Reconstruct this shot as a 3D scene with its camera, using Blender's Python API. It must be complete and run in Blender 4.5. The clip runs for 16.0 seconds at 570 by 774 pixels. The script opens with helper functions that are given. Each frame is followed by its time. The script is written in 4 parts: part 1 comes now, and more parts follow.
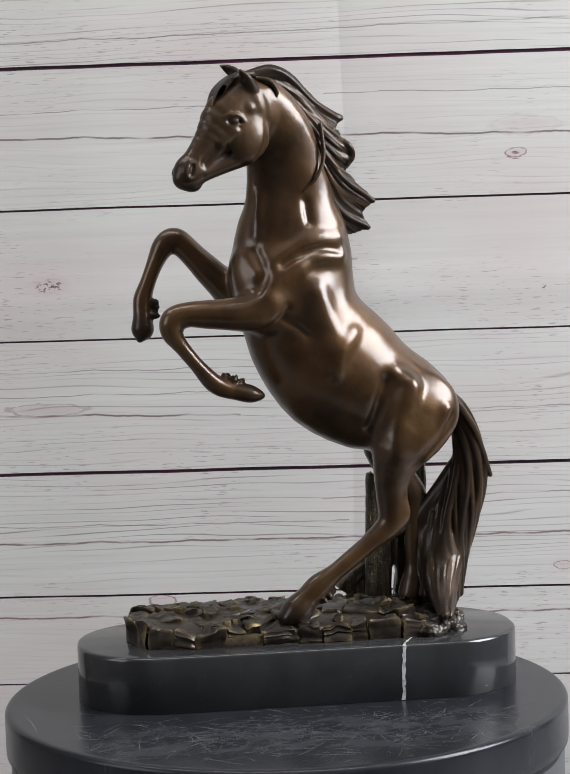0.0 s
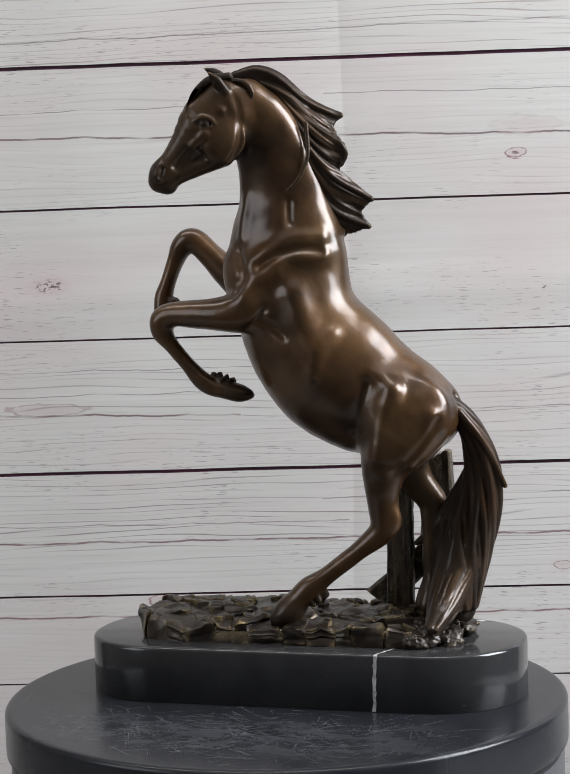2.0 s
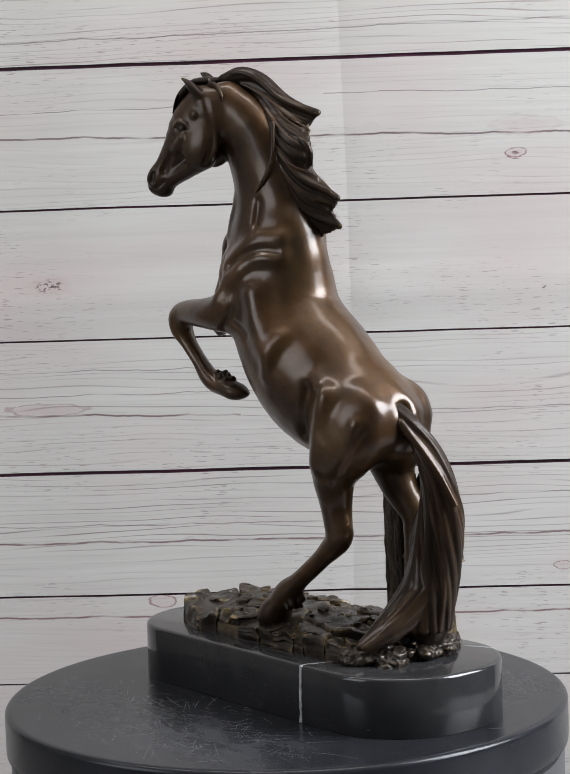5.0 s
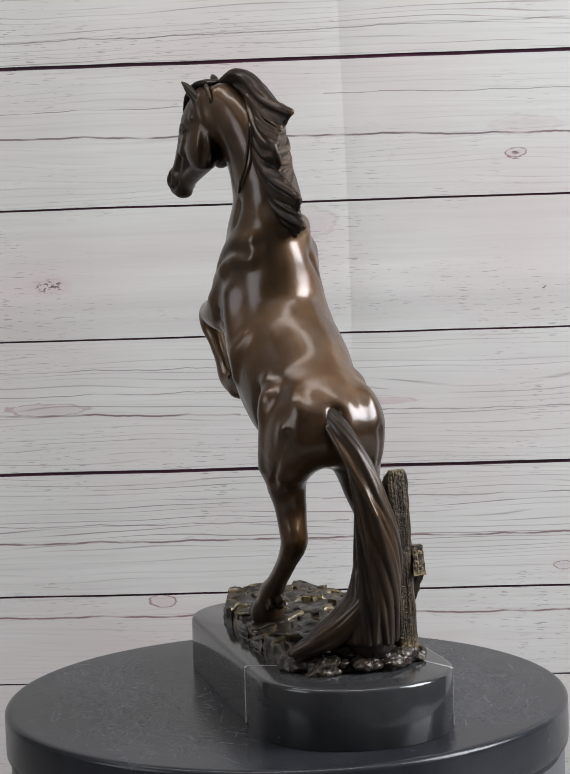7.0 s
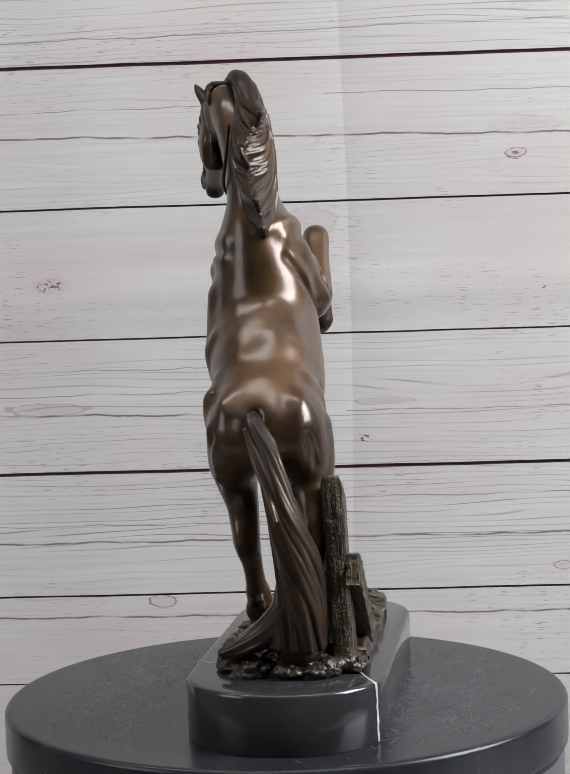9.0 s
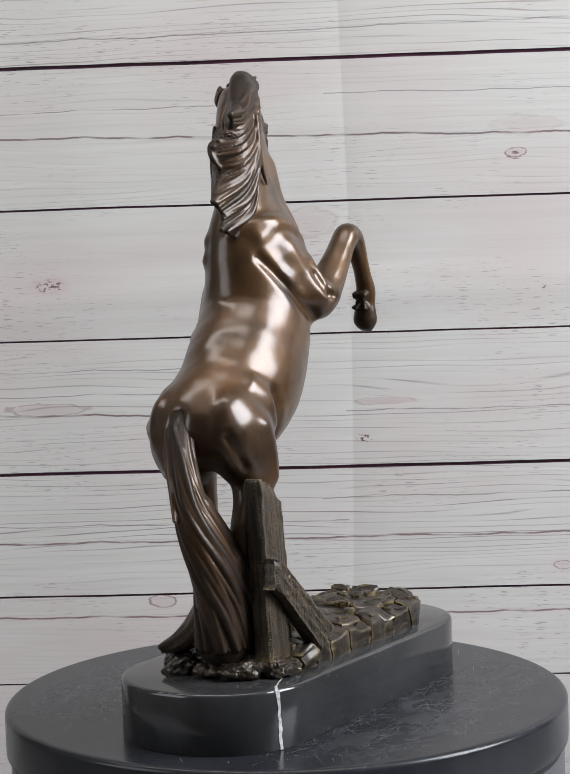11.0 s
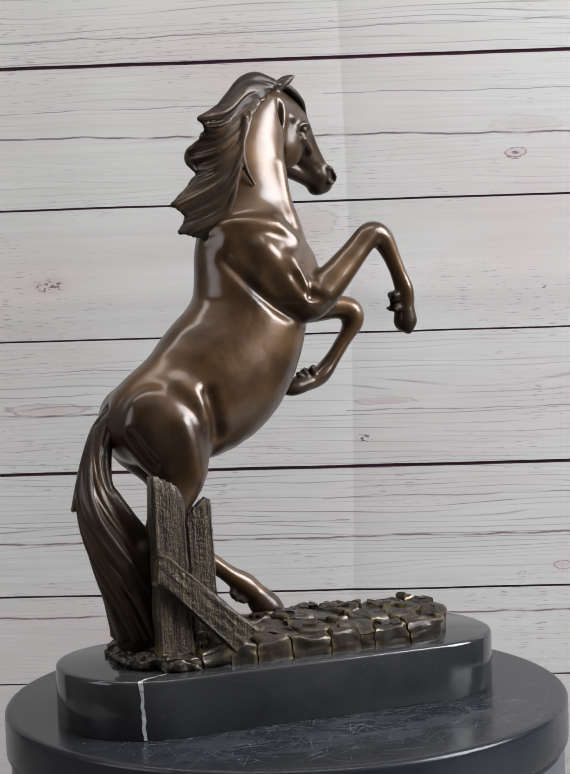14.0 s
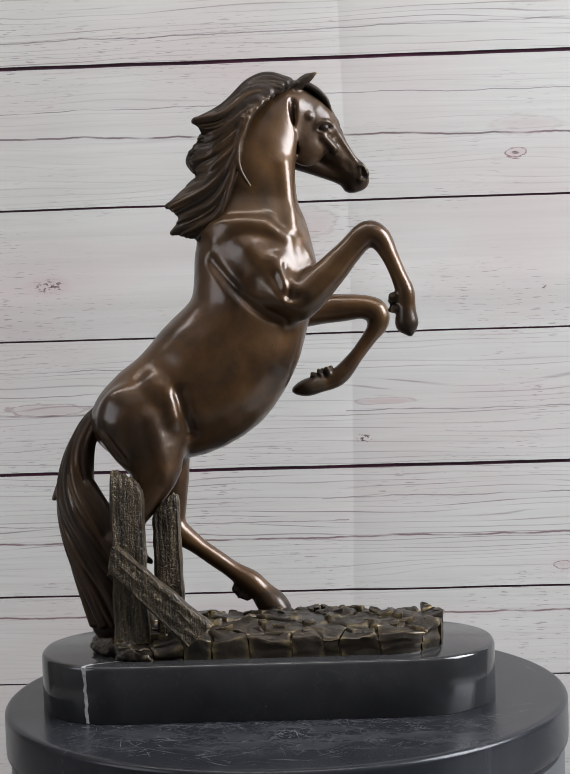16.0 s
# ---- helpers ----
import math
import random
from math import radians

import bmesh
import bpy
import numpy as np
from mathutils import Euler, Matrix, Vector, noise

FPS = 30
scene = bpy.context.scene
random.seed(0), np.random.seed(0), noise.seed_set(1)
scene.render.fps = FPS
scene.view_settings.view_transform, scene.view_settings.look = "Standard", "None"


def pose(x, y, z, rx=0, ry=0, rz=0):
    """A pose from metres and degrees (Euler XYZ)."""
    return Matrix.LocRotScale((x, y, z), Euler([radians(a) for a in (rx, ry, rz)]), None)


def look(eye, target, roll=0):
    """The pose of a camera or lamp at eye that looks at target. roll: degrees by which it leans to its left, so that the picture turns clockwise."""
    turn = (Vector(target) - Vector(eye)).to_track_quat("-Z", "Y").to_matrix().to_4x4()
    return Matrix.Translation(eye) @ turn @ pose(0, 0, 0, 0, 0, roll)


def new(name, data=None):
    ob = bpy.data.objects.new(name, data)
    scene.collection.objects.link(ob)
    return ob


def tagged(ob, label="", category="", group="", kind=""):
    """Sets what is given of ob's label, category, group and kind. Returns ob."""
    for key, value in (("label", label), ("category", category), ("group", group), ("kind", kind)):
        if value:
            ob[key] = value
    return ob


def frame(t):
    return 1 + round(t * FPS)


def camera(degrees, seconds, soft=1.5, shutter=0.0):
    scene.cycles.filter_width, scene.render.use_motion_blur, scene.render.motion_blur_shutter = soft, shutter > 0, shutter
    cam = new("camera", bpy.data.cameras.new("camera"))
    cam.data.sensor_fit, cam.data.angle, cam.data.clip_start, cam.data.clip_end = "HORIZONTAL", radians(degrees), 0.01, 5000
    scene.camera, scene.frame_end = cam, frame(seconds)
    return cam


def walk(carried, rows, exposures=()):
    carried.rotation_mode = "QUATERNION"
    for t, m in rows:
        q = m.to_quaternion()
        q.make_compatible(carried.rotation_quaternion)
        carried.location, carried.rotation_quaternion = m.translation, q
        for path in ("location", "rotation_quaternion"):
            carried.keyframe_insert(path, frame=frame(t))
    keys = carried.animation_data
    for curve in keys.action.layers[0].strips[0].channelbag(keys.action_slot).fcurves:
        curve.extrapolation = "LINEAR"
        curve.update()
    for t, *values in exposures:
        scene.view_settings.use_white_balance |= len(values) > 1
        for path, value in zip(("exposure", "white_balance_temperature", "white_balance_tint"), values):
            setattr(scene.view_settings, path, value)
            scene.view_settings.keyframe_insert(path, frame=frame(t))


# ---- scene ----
# The camera stands still before a turning display stand.
cam = camera(18.526, 16.0, soft=0.65)
VIEW = look((0.00615, -0.9897, 0.24485), (0.0048, 0.0078, 0.1743), -1.806)
walk(cam, [(0.0, VIEW), (16.0, VIEW)])

# Turn of the stand about its upright axis, degrees, by the second.
TURN = [(0.0, 6.71), (1.0, -4.88), (2.0, -16.54), (3.0, -28.29), (4.0, -39.98), (5.3, -55.2), (6.5, -69.25), (7.5, -80.76),
        (8.5, -92.37), (9.0, -98.19), (10.2, -112.35), (11.5, -127.63), (12.5, -139.29), (13.5, -151.02), (14.5, -162.93),
        (15.5, -175.01), (16.0, -181.06)]

# ---- world and light ----
world = bpy.data.worlds.new("world")
scene.world = world
world.use_nodes = True
wn = world.node_tree.nodes
sky = wn.new("ShaderNodeTexSky")
sky.sky_type, sky.sun_disc = "NISHITA", False
sky.sun_elevation, sky.sun_rotation = radians(35), radians(90)
world.node_tree.links.new(sky.outputs[0], wn["Background"].inputs[0])
wn["Background"].inputs[1].default_value = 0.1
scene.view_settings.exposure = 0.33


def area(name, eye, target, w, h, watts, colour):
    data = bpy.data.lights.new(name, "AREA")
    data.shape, data.size, data.size_y, data.energy, data.color = "RECTANGLE", w, h, watts, colour
    ob = new(name, data)
    ob.matrix_world = look(eye, target)
    return ob


area("window_light_east", (1.57, -0.40, 1.05), (0.3, -0.35, 0.45), 1.0, 1.12, 67, (0.88, 0.92, 0.985))
area("window_light_west", (-1.56, -0.9, 0.75), (0, -0.9, 0.6), 1.0, 1.1, 8, (0.95, 0.95, 0.985))
area("ceiling_lamp_light", (0.1, -0.55, 1.70), (0.1, -0.55, 0), 2.4, 1.7, 5.5, (1.0, 0.96, 0.92))
# Added fill above the backdrop, only to brighten it; no known fixture.
area("backdrop_fill_light", (-0.42, -0.10, 1.66), (-0.30, 0.30, 0.0), 2.2, 0.2, 11.5, (1.0, 0.95, 0.92))


# ---- materials ----
class Nodes:
    def __init__(self, name):
        self.mat = bpy.data.materials.new(name)
        self.mat.use_nodes = True
        self.t = self.mat.node_tree
        self.bsdf = self.t.nodes["Principled BSDF"]

    def put(self, sock, v):
        if isinstance(v, bpy.types.NodeSocket):
            self.t.links.new(v, sock)
        else:
            sock.default_value = v

    def set(self, **kw):
        for k, v in kw.items():
            self.put(self.bsdf.inputs[k.replace("_", " ")], v)

    def node(self, kind, out=0, props=None, **ins):
        n = self.t.nodes.new(kind)
        for k, v in (props or {}).items():
            setattr(n, k, v)
        for k, v in ins.items():
            self.put(n.inputs[int(k[1:])] if k[0] == "i" and k[1:].isdigit() else n.inputs[k.replace("_", " ")], v)
        return n.outputs[out]

    def coords(self, which="Object"):
        return self.node("ShaderNodeTexCoord", which)

    def mapped(self, vec, scale=(1, 1, 1), rot=(0, 0, 0), loc=(0, 0, 0)):
        return self.node("ShaderNodeMapping", Vector=vec, Scale=scale, Rotation=rot, Location=loc)

    def noise(self, vec, scale, detail=3.0, rough=0.55, dist=0.0):
        return self.node("ShaderNodeTexNoise", Vector=vec, Scale=scale, Detail=detail, Roughness=rough, Distortion=dist)

    def ramp(self, fac, *stops):
        n = self.t.nodes.new("ShaderNodeValToRGB")
        r = n.color_ramp
        while len(r.elements) < len(stops):
            r.elements.new(0.5)
        for e, (p, col) in zip(r.elements, stops):
            e.position = p
            e.color = (*col, 1) if isinstance(col, tuple) else (col, col, col, 1)
        self.t.links.new(fac, n.inputs[0])
        return n.outputs[0]

    def math(self, op, a, b=0.0, c=0.0):
        n = self.t.nodes.new("ShaderNodeMath")
        n.operation = op
        for s, v in zip(n.inputs, (a, b, c)):
            self.put(s, v)
        return n.outputs[0]

    def mix(self, fac, a, b, blend="MIX"):
        n = self.t.nodes.new("ShaderNodeMix")
        n.data_type, n.blend_type = "RGBA", blend
        self.put(n.inputs[0], fac)
        for s, v in ((n.inputs[6], a), (n.inputs[7], b)):
            self.put(s, (*v, 1) if isinstance(v, tuple) else v)
        return n.outputs[2]

    def bump(self, height, strength, dist=0.001, normal=None):
        n = self.t.nodes.new("ShaderNodeBump")
        self.put(n.inputs["Strength"], strength)
        self.put(n.inputs["Distance"], dist)
        self.put(n.inputs["Height"], height)
        if normal is not None:
            self.put(n.inputs["Normal"], normal)
        return n.outputs[0]


def bronze(name, dark, mid, worn, rough, wear, grain, coat, metal):
    """Patinated bronze under lacquer: brown, darker in the folds, rubbed golden on the edges."""
    m = Nodes(name)
    co = m.coords()
    big = m.noise(co, 28, 4, 0.6, 0.3)
    fine = m.noise(co, 420, 5, 0.65)
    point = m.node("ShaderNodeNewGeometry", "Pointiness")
    col = m.mix(m.ramp(big, (0.30, 0.0), (0.66, 1.0)), dark, mid)
    olive = m.ramp(m.noise(m.mapped(co, loc=(0.3, 0.1, 0.7)), 17, 3, 0.6, 0.4), (0.5, 0.0), (0.75, 0.35))
    col = m.mix(olive, col, (mid[0] * 0.78, mid[1] * 1.02, mid[2] * 1.05))
    spots = m.ramp(m.noise(co, 240, 3, 0.75), (0.66, 0.0), (0.76, 0.5))
    col = m.mix(spots, col, dark)
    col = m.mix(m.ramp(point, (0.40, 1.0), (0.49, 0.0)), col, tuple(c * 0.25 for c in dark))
    tone = m.node("ShaderNodeAttribute", "Fac", {"attribute_name": "patina"})
    col = m.mix(m.math("MULTIPLY", tone, 0.92), col, (0.017, 0.0125, 0.0095))
    edge = m.math("MULTIPLY", m.ramp(point, (0.53, 0.0), (0.62, 1.0)), m.ramp(m.noise(co, 90, 4, 0.7), (0.4, 0.0), (0.62, 1.0)))
    col = m.mix(m.math("MULTIPLY", edge, m.math("MULTIPLY_ADD", tone, 0.3, wear)), col, worn)
    m.set(Base_Color=col, Metallic=metal, Roughness=m.math("MULTIPLY_ADD", fine, 0.14, m.math("MULTIPLY_ADD", big, 0.2, m.math("MULTIPLY_ADD", tone, 0.1, rough - 0.1))),
          Coat_Weight=m.math("MULTIPLY_ADD", tone, -coat * 0.8, coat), Coat_Roughness=m.math("MULTIPLY_ADD", big, 0.22, 0.10), Coat_IOR=1.5, Specular_IOR_Level=0.2)
    h = m.math("ADD", m.math("MULTIPLY", fine, 0.5), m.math("MULTIPLY", m.noise(co, 130, 3), 1.0))
    m.set(Normal=m.bump(h, m.math("MULTIPLY_ADD", tone, 0.3, grain), 0.0006, m.bump(m.noise(m.mapped(co, loc=(0.2, 0.5, 0.1)), 55, 3, 0.6), 0.22, 0.003)))
    return m.mat


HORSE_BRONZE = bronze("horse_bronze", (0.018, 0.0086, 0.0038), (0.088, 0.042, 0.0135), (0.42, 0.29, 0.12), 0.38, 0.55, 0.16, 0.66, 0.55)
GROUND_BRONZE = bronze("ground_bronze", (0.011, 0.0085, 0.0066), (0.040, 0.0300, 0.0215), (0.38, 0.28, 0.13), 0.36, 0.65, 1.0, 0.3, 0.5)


def board_bronze():
    m = Nodes("board_bronze")
    co = m.coords()
    grain = m.noise(m.mapped(co, (420, 420, 26)), 1.0, 5, 0.65, 0.4)
    pits = m.noise(co, 480, 3, 0.7)
    point = m.node("ShaderNodeNewGeometry", "Pointiness")
    col = m.mix(m.ramp(grain, (0.35, 0.0), (0.62, 1.0)), (0.010, 0.0075, 0.0055), (0.075, 0.054, 0.030))
    col = m.mix(m.ramp(point, (0.57, 0.0), (0.70, 0.7)), col, (0.32, 0.23, 0.10))
    m.set(Base_Color=col, Metallic=0.6, Roughness=0.4, Coat_Weight=0.2, Coat_Roughness=0.25)
    m.set(Normal=m.bump(m.math("ADD", grain, m.math("MULTIPLY", pits, 0.6)), 0.9, 0.0024))
    return m.mat


BOARD_BRONZE = board_bronze()


def marble():
    m = Nodes("black_marble")
    co = m.coords()
    cloud = m.noise(co, 22, 5, 0.6, 0.6)
    hair = m.math("ABSOLUTE", m.math("SUBTRACT", m.noise(co, 14, 4, 0.6, 1.5), 0.5))
    col = m.mix(m.ramp(cloud, (0.3, 0.0), (0.75, 1.0)), (0.016, 0.0162, 0.0168), (0.031, 0.0312, 0.032))
    col = m.mix(m.ramp(hair, (0.0, 0.12), (0.004, 0.0)), col, (0.10, 0.10, 0.10))
    specks = m.ramp(m.noise(co, 260, 2), (0.78, 0.0), (0.82, 1.0))
    col = m.mix(m.math("MULTIPLY", specks, 0.5), col, (0.3, 0.3, 0.3))
    m.set(Base_Color=col, Roughness=m.math("MULTIPLY_ADD", cloud, 0.10, 0.08), Specular_IOR_Level=0.45)
    m.set(Normal=m.bump(m.noise(co, 30, 2), 0.03, 0.001))
    return m.mat


MARBLE = marble()


def vein():
    m = Nodes("white_vein")
    n = m.noise(m.coords(), 300, 4, 0.7)
    m.set(Base_Color=m.ramp(n, (0.3, (0.16, 0.16, 0.16)), (0.62, (0.5, 0.5, 0.49))), Roughness=0.2)
    return m.mat


VEIN = vein()


def platter_black():
    """Black lacquered disc."""
    m = Nodes("platter_black")
    co = m.coords()
    xyz = m.t.nodes.new("ShaderNodeSeparateXYZ")
    m.t.links.new(co, xyz.inputs[0])
    cloud = m.noise(co, 40, 4, 0.6)
    col = m.mix(m.ramp(cloud, (0.3, 0.0), (0.7, 1.0)), (0.012, 0.013, 0.0155), (0.018, 0.019, 0.0225))
    # rubbed dull where things slide on and off, along both long sides of the slab
    side = m.ramp(m.math("ABSOLUTE", xyz.outputs[1]), (0.055, 0.0), (0.075, 1.0), (0.118, 1.0), (0.14, 0.0))
    side = m.math("MULTIPLY", side, m.ramp(m.math("ABSOLUTE", xyz.outputs[0]), (0.09, 1.0), (0.13, 0.0)))
    rub = m.math("MULTIPLY", side, m.ramp(m.noise(m.mapped(co, (26, 60, 1)), 1.0, 5, 0.65, 0.6), (0.42, 0.0), (0.68, 1.0)))
    col = m.mix(m.math("MULTIPLY", rub, 0.4), col, (0.055, 0.057, 0.063))
    m.set(Base_Color=col, Roughness=m.math("MULTIPLY_ADD", rub, 0.12, m.math("MULTIPLY_ADD", cloud, 0.10, 0.18)), Specular_IOR_Level=0.24)
    m.set(Normal=m.bump(m.noise(co, 900, 2), 0.04, 0.0004))
    return m.mat


PLATTER = platter_black()


def plain(name, a, b, rough, scale=8.0, metallic=0.0, bump=0.05):
    m = Nodes(name)
    co = m.coords()
    n = m.noise(co, scale, 5, 0.6)
    m.set(Base_Color=m.mix(m.ramp(n, (0.3, 0.0), (0.7, 1.0)), a, b), Roughness=rough, Metallic=metallic,
          Normal=m.bump(m.noise(co, scale * 30, 3), bump, 0.001))
    return m.mat


SCRATCH = plain("scratch_grey", (0.045, 0.048, 0.055), (0.21, 0.215, 0.23), 0.35, 40)
DRUM = plain("drum_grey", (0.05, 0.051, 0.055), (0.07, 0.071, 0.075), 0.42, 30)
GROOVE = plain("groove_black", (0.004, 0.004, 0.004), (0.007, 0.007, 0.007), 0.6)
WALL_PAINT = plain("wall_paint", (0.15, 0.145, 0.14), (0.19, 0.185, 0.18), 0.8, 3)
CEILING_PAINT = plain("ceiling_paint", (0.22, 0.215, 0.21), (0.26, 0.255, 0.25), 0.85, 3)
FLOOR_GREY = plain("floor_grey", (0.07, 0.065, 0.06), (0.1, 0.095, 0.09), 0.6, 6)
TABLE_TOP = plain("table_laminate", (0.16, 0.155, 0.15), (0.2, 0.195, 0.19), 0.5, 12)
JOINT = plain("joint_dark", (0.018, 0.004, 0.010), (0.085, 0.010, 0.040), 0.7, 14)


def whitewash():
    """Printed whitewashed boards: pale grey, with fine streaks, cracks, pink heartwood and a few knots."""
    m = Nodes("whitewashed_print")
    co = m.coords()
    xyz = m.t.nodes.new("ShaderNodeSeparateXYZ")
    m.t.links.new(co, xyz.inputs[0])
    x, z = xyz.outputs[0], xyz.outputs[2]
    streak = m.noise(m.mapped(co, (5, 1, 150)), 1.0, 5, 0.6, 0.25)
    fine = m.noise(m.mapped(co, (13, 1, 620)), 1.0, 4, 0.65, 0.3)
    cloud = m.noise(m.mapped(co, (3.5, 1, 9)), 1.0, 3)
    col = m.mix(m.ramp(streak, (0.35, 0.0), (0.65, 1.0)), (0.480, 0.468, 0.443), (0.527, 0.515, 0.490))
    col = m.mix(m.math("MULTIPLY", m.ramp(fine, (0.56, 0.0), (0.68, 1.0)), 0.14), col, (0.30, 0.265, 0.26))
    col = m.mix(m.math("MULTIPLY", m.ramp(cloud, (0.46, 0.0), (0.68, 1.0)), 0.6), col, (0.49, 0.405, 0.395))
    # long thin grain lines
    wander = m.noise(m.mapped(co, (3.2, 1, 26), loc=(1, 0, 9)), 1.0, 2.0)
    t = m.math("MULTIPLY_ADD", z, 230.0, m.math("MULTIPLY", wander, 7.0))
    near = m.math("ABSOLUTE", m.math("SUBTRACT", m.math("FRACT", t), 0.5))
    held = m.ramp(m.noise(m.mapped(co, (4.5, 1, 190), loc=(2, 0, 4)), 1.0, 3), (0.42, 0.0), (0.60, 1.0))
    # how much long grain each board shows, from the lowest board up
    height = m.math("MULTIPLY_ADD", z, 1 / 0.56, 0.1 / 0.56)
    grainy = m.ramp(height, (0.0, 0.3), (0.168, 0.3), (0.172, 0.15), (0.21, 0.5), (0.24, 1.0), (0.337, 1.0), (0.341, 0.5), (0.40, 0.85), (0.518, 0.55), (0.522, 0.04),
                    (0.695, 0.04), (0.70, 0.3), (0.885, 0.25), (0.889, 0.8), (1.0, 0.8))
    held = m.math("MULTIPLY", held, grainy)
    col = m.mix(m.math("MULTIPLY", m.math("MULTIPLY", m.ramp(near, (0.03, 1.0), (0.12, 0.0)), held), 0.82), col, (0.17, 0.128, 0.130))
    # dashes of open grain
    dash = m.noise(m.mapped(co, (75, 1, 950), loc=(3, 0, 5)), 1.0, 2.5, 0.5, 0.1)
    patch = m.ramp(m.noise(m.mapped(co, (7, 1, 16), loc=(7, 0, 2)), 1.0, 3), (0.48, 0.0), (0.60, 1.0))
    col = m.mix(m.math("MULTIPLY", m.math("MULTIPLY", m.ramp(dash, (0.61, 0.0), (0.65, 1.0)), patch), 0.6), col, (0.19, 0.145, 0.145))
    # long thin cracks: height, slope, from, to, half thickness, redness
    wob = m.noise(m.mapped(co, (17, 1, 0.01)), 1.0, 4)
    for z0, slope, x0, x1, half, red in ((0.3405, -0.019, -0.3, 0.3, 0.0008, 0.4), (0.131, -0.018, -0.3, -0.03, 0.0008, 0.5),
                                         (-0.0225, -0.006, -0.3, 0.3, 0.0008, 0.8), (0.036, 0.0, -0.3, 0.3, 0.0008, 0.7),
                                         (0.066, 0.004, 0.03, 0.3, 0.0005, 0.3), (0.049, 0.0, -0.3, 0.05, 0.0005, 0.6),
                                         (0.150, 0.006, -0.3, -0.02, 0.0004, 0.6), (0.168, 0.003, -0.3, 0.02, 0.0004, 0.2),
                                         (0.418, 0.012, -0.3, 0.3, 0.0005, 0.2), (0.365, 0.010, -0.3, -0.02, 0.0004, 0.2),
                                         (0.132, 0.0, 0.05, 0.3, 0.0005, 0.2), (0.371, -0.01, 0.04, 0.3, 0.0004, 0.2)):
        mid = m.math("MULTIPLY_ADD", x, slope, m.math("MULTIPLY_ADD", wob, 0.007, z0 - 0.0035))
        d = m.math("ABSOLUTE", m.math("SUBTRACT", z, mid))
        on = m.math("MULTIPLY", m.math("GREATER_THAN", x, x0), m.math("LESS_THAN", x, x1))
        on = m.math("MULTIPLY", on, m.ramp(m.noise(m.mapped(co, (25, 1, 1), loc=(z0 * 90, 0, 0)), 1.0, 2), (0.38, 0.35), (0.5, 1.0)))
        line = m.math("MULTIPLY", on, m.ramp(m.math("DIVIDE", d, half * 2), (0.25, 1.0), (0.6, 0.0)))
        col = m.mix(m.math("MULTIPLY", line, 0.85 if half > 0.0006 else 0.6), col, (0.06 + 0.08 * red, 0.05, 0.055))
    crumble = m.noise(m.mapped(co, (70, 1, 190), loc=(4, 0, 8)), 1.0, 3, 0.6)
    # knots and pink heart streaks: x, z, half width, half height, ring strength, pinkness
    for kx, kz, a, b, ring, pink in ((-0.172, 0.233, 0.022, 0.009, -0.9, 0.5), (0.182, 0.322, 0.0085, 0.0042, 1.0, 0.7),
                                     (-0.094, -0.010, 0.012, 0.0055, 0.7, 0.5), (0.064, 0.111, 0.014, 0.007, -0.9, 0.1),
                                     (0.080, 0.139, 0.028, 0.0028, 0.3, 1.0), (-0.178, 0.139, 0.036, 0.005, 0.5, 0.6),
                                     (0.028, 0.275, 0.022, 0.013, 0.2, 0.5), (0.211, 0.011, 0.008, 0.004, 0.8, 0.4),
                                     (0.200, 0.222, 0.0045, 0.004, -0.8, 0.1), (0.19, 0.342, 0.030, 0.008, 0.1, 0.5)):
        dx = m.math("DIVIDE", m.math("SUBTRACT", x, kx), a)
        dz = m.math("DIVIDE", m.math("ADD", m.math("SUBTRACT", z, kz), m.math("MULTIPLY_ADD", fine, 0.004, -0.002)), b)
        r = m.math("SQRT", m.math("ADD", m.math("MULTIPLY", dx, dx), m.math("MULTIPLY", dz, dz)))
        r = m.math("ADD", r, m.math("MULTIPLY_ADD", crumble, 0.9, -0.45))
        col = m.mix(m.math("MULTIPLY", m.ramp(r, (0.5, 0.5), (1.0, 0.0)), pink), col, (0.41, 0.285, 0.285))
        rim = m.math("MULTIPLY", m.ramp(m.math("ABSOLUTE", m.math("SUBTRACT", r, 0.85)), (0.02, 1.0), (0.13, 0.0)), max(0.0, ring))
        col = m.mix(m.math("MULTIPLY", rim, m.ramp(streak, (0.35, 0.4), (0.55, 1.0))), col, (0.15, 0.045, 0.06))
        if ring < 0:
            crumbs = m.math("MULTIPLY", m.ramp(m.noise(m.mapped(co, (260, 1, 420), loc=(kx * 50, 0, 3)), 1.0, 2), (0.52, 0.0), (0.57, 1.0)), m.ramp(r, (0.3, 1.0), (0.55, 0.0)))
            col = m.mix(m.math("MULTIPLY", crumbs, 0.9), col, (0.07, 0.03, 0.035))
        core = m.math("MULTIPLY", m.ramp(r, (0.12, 1.0), (0.32, 0.0)), max(0.0, ring * 3 - 2.1))
        col = m.mix(m.math("MULTIPLY", core, m.ramp(fine, (0.45, 0.0), (0.55, 1.0))), col, (0.08, 0.03, 0.04))
    m.set(Base_Color=col, Roughness=0.42, Specular_IOR_Level=0.4)
    m.set(Normal=m.bump(m.noise(co, 6, 2), 0.10, 0.01))
    return m.mat


WHITEWASH = whitewash()


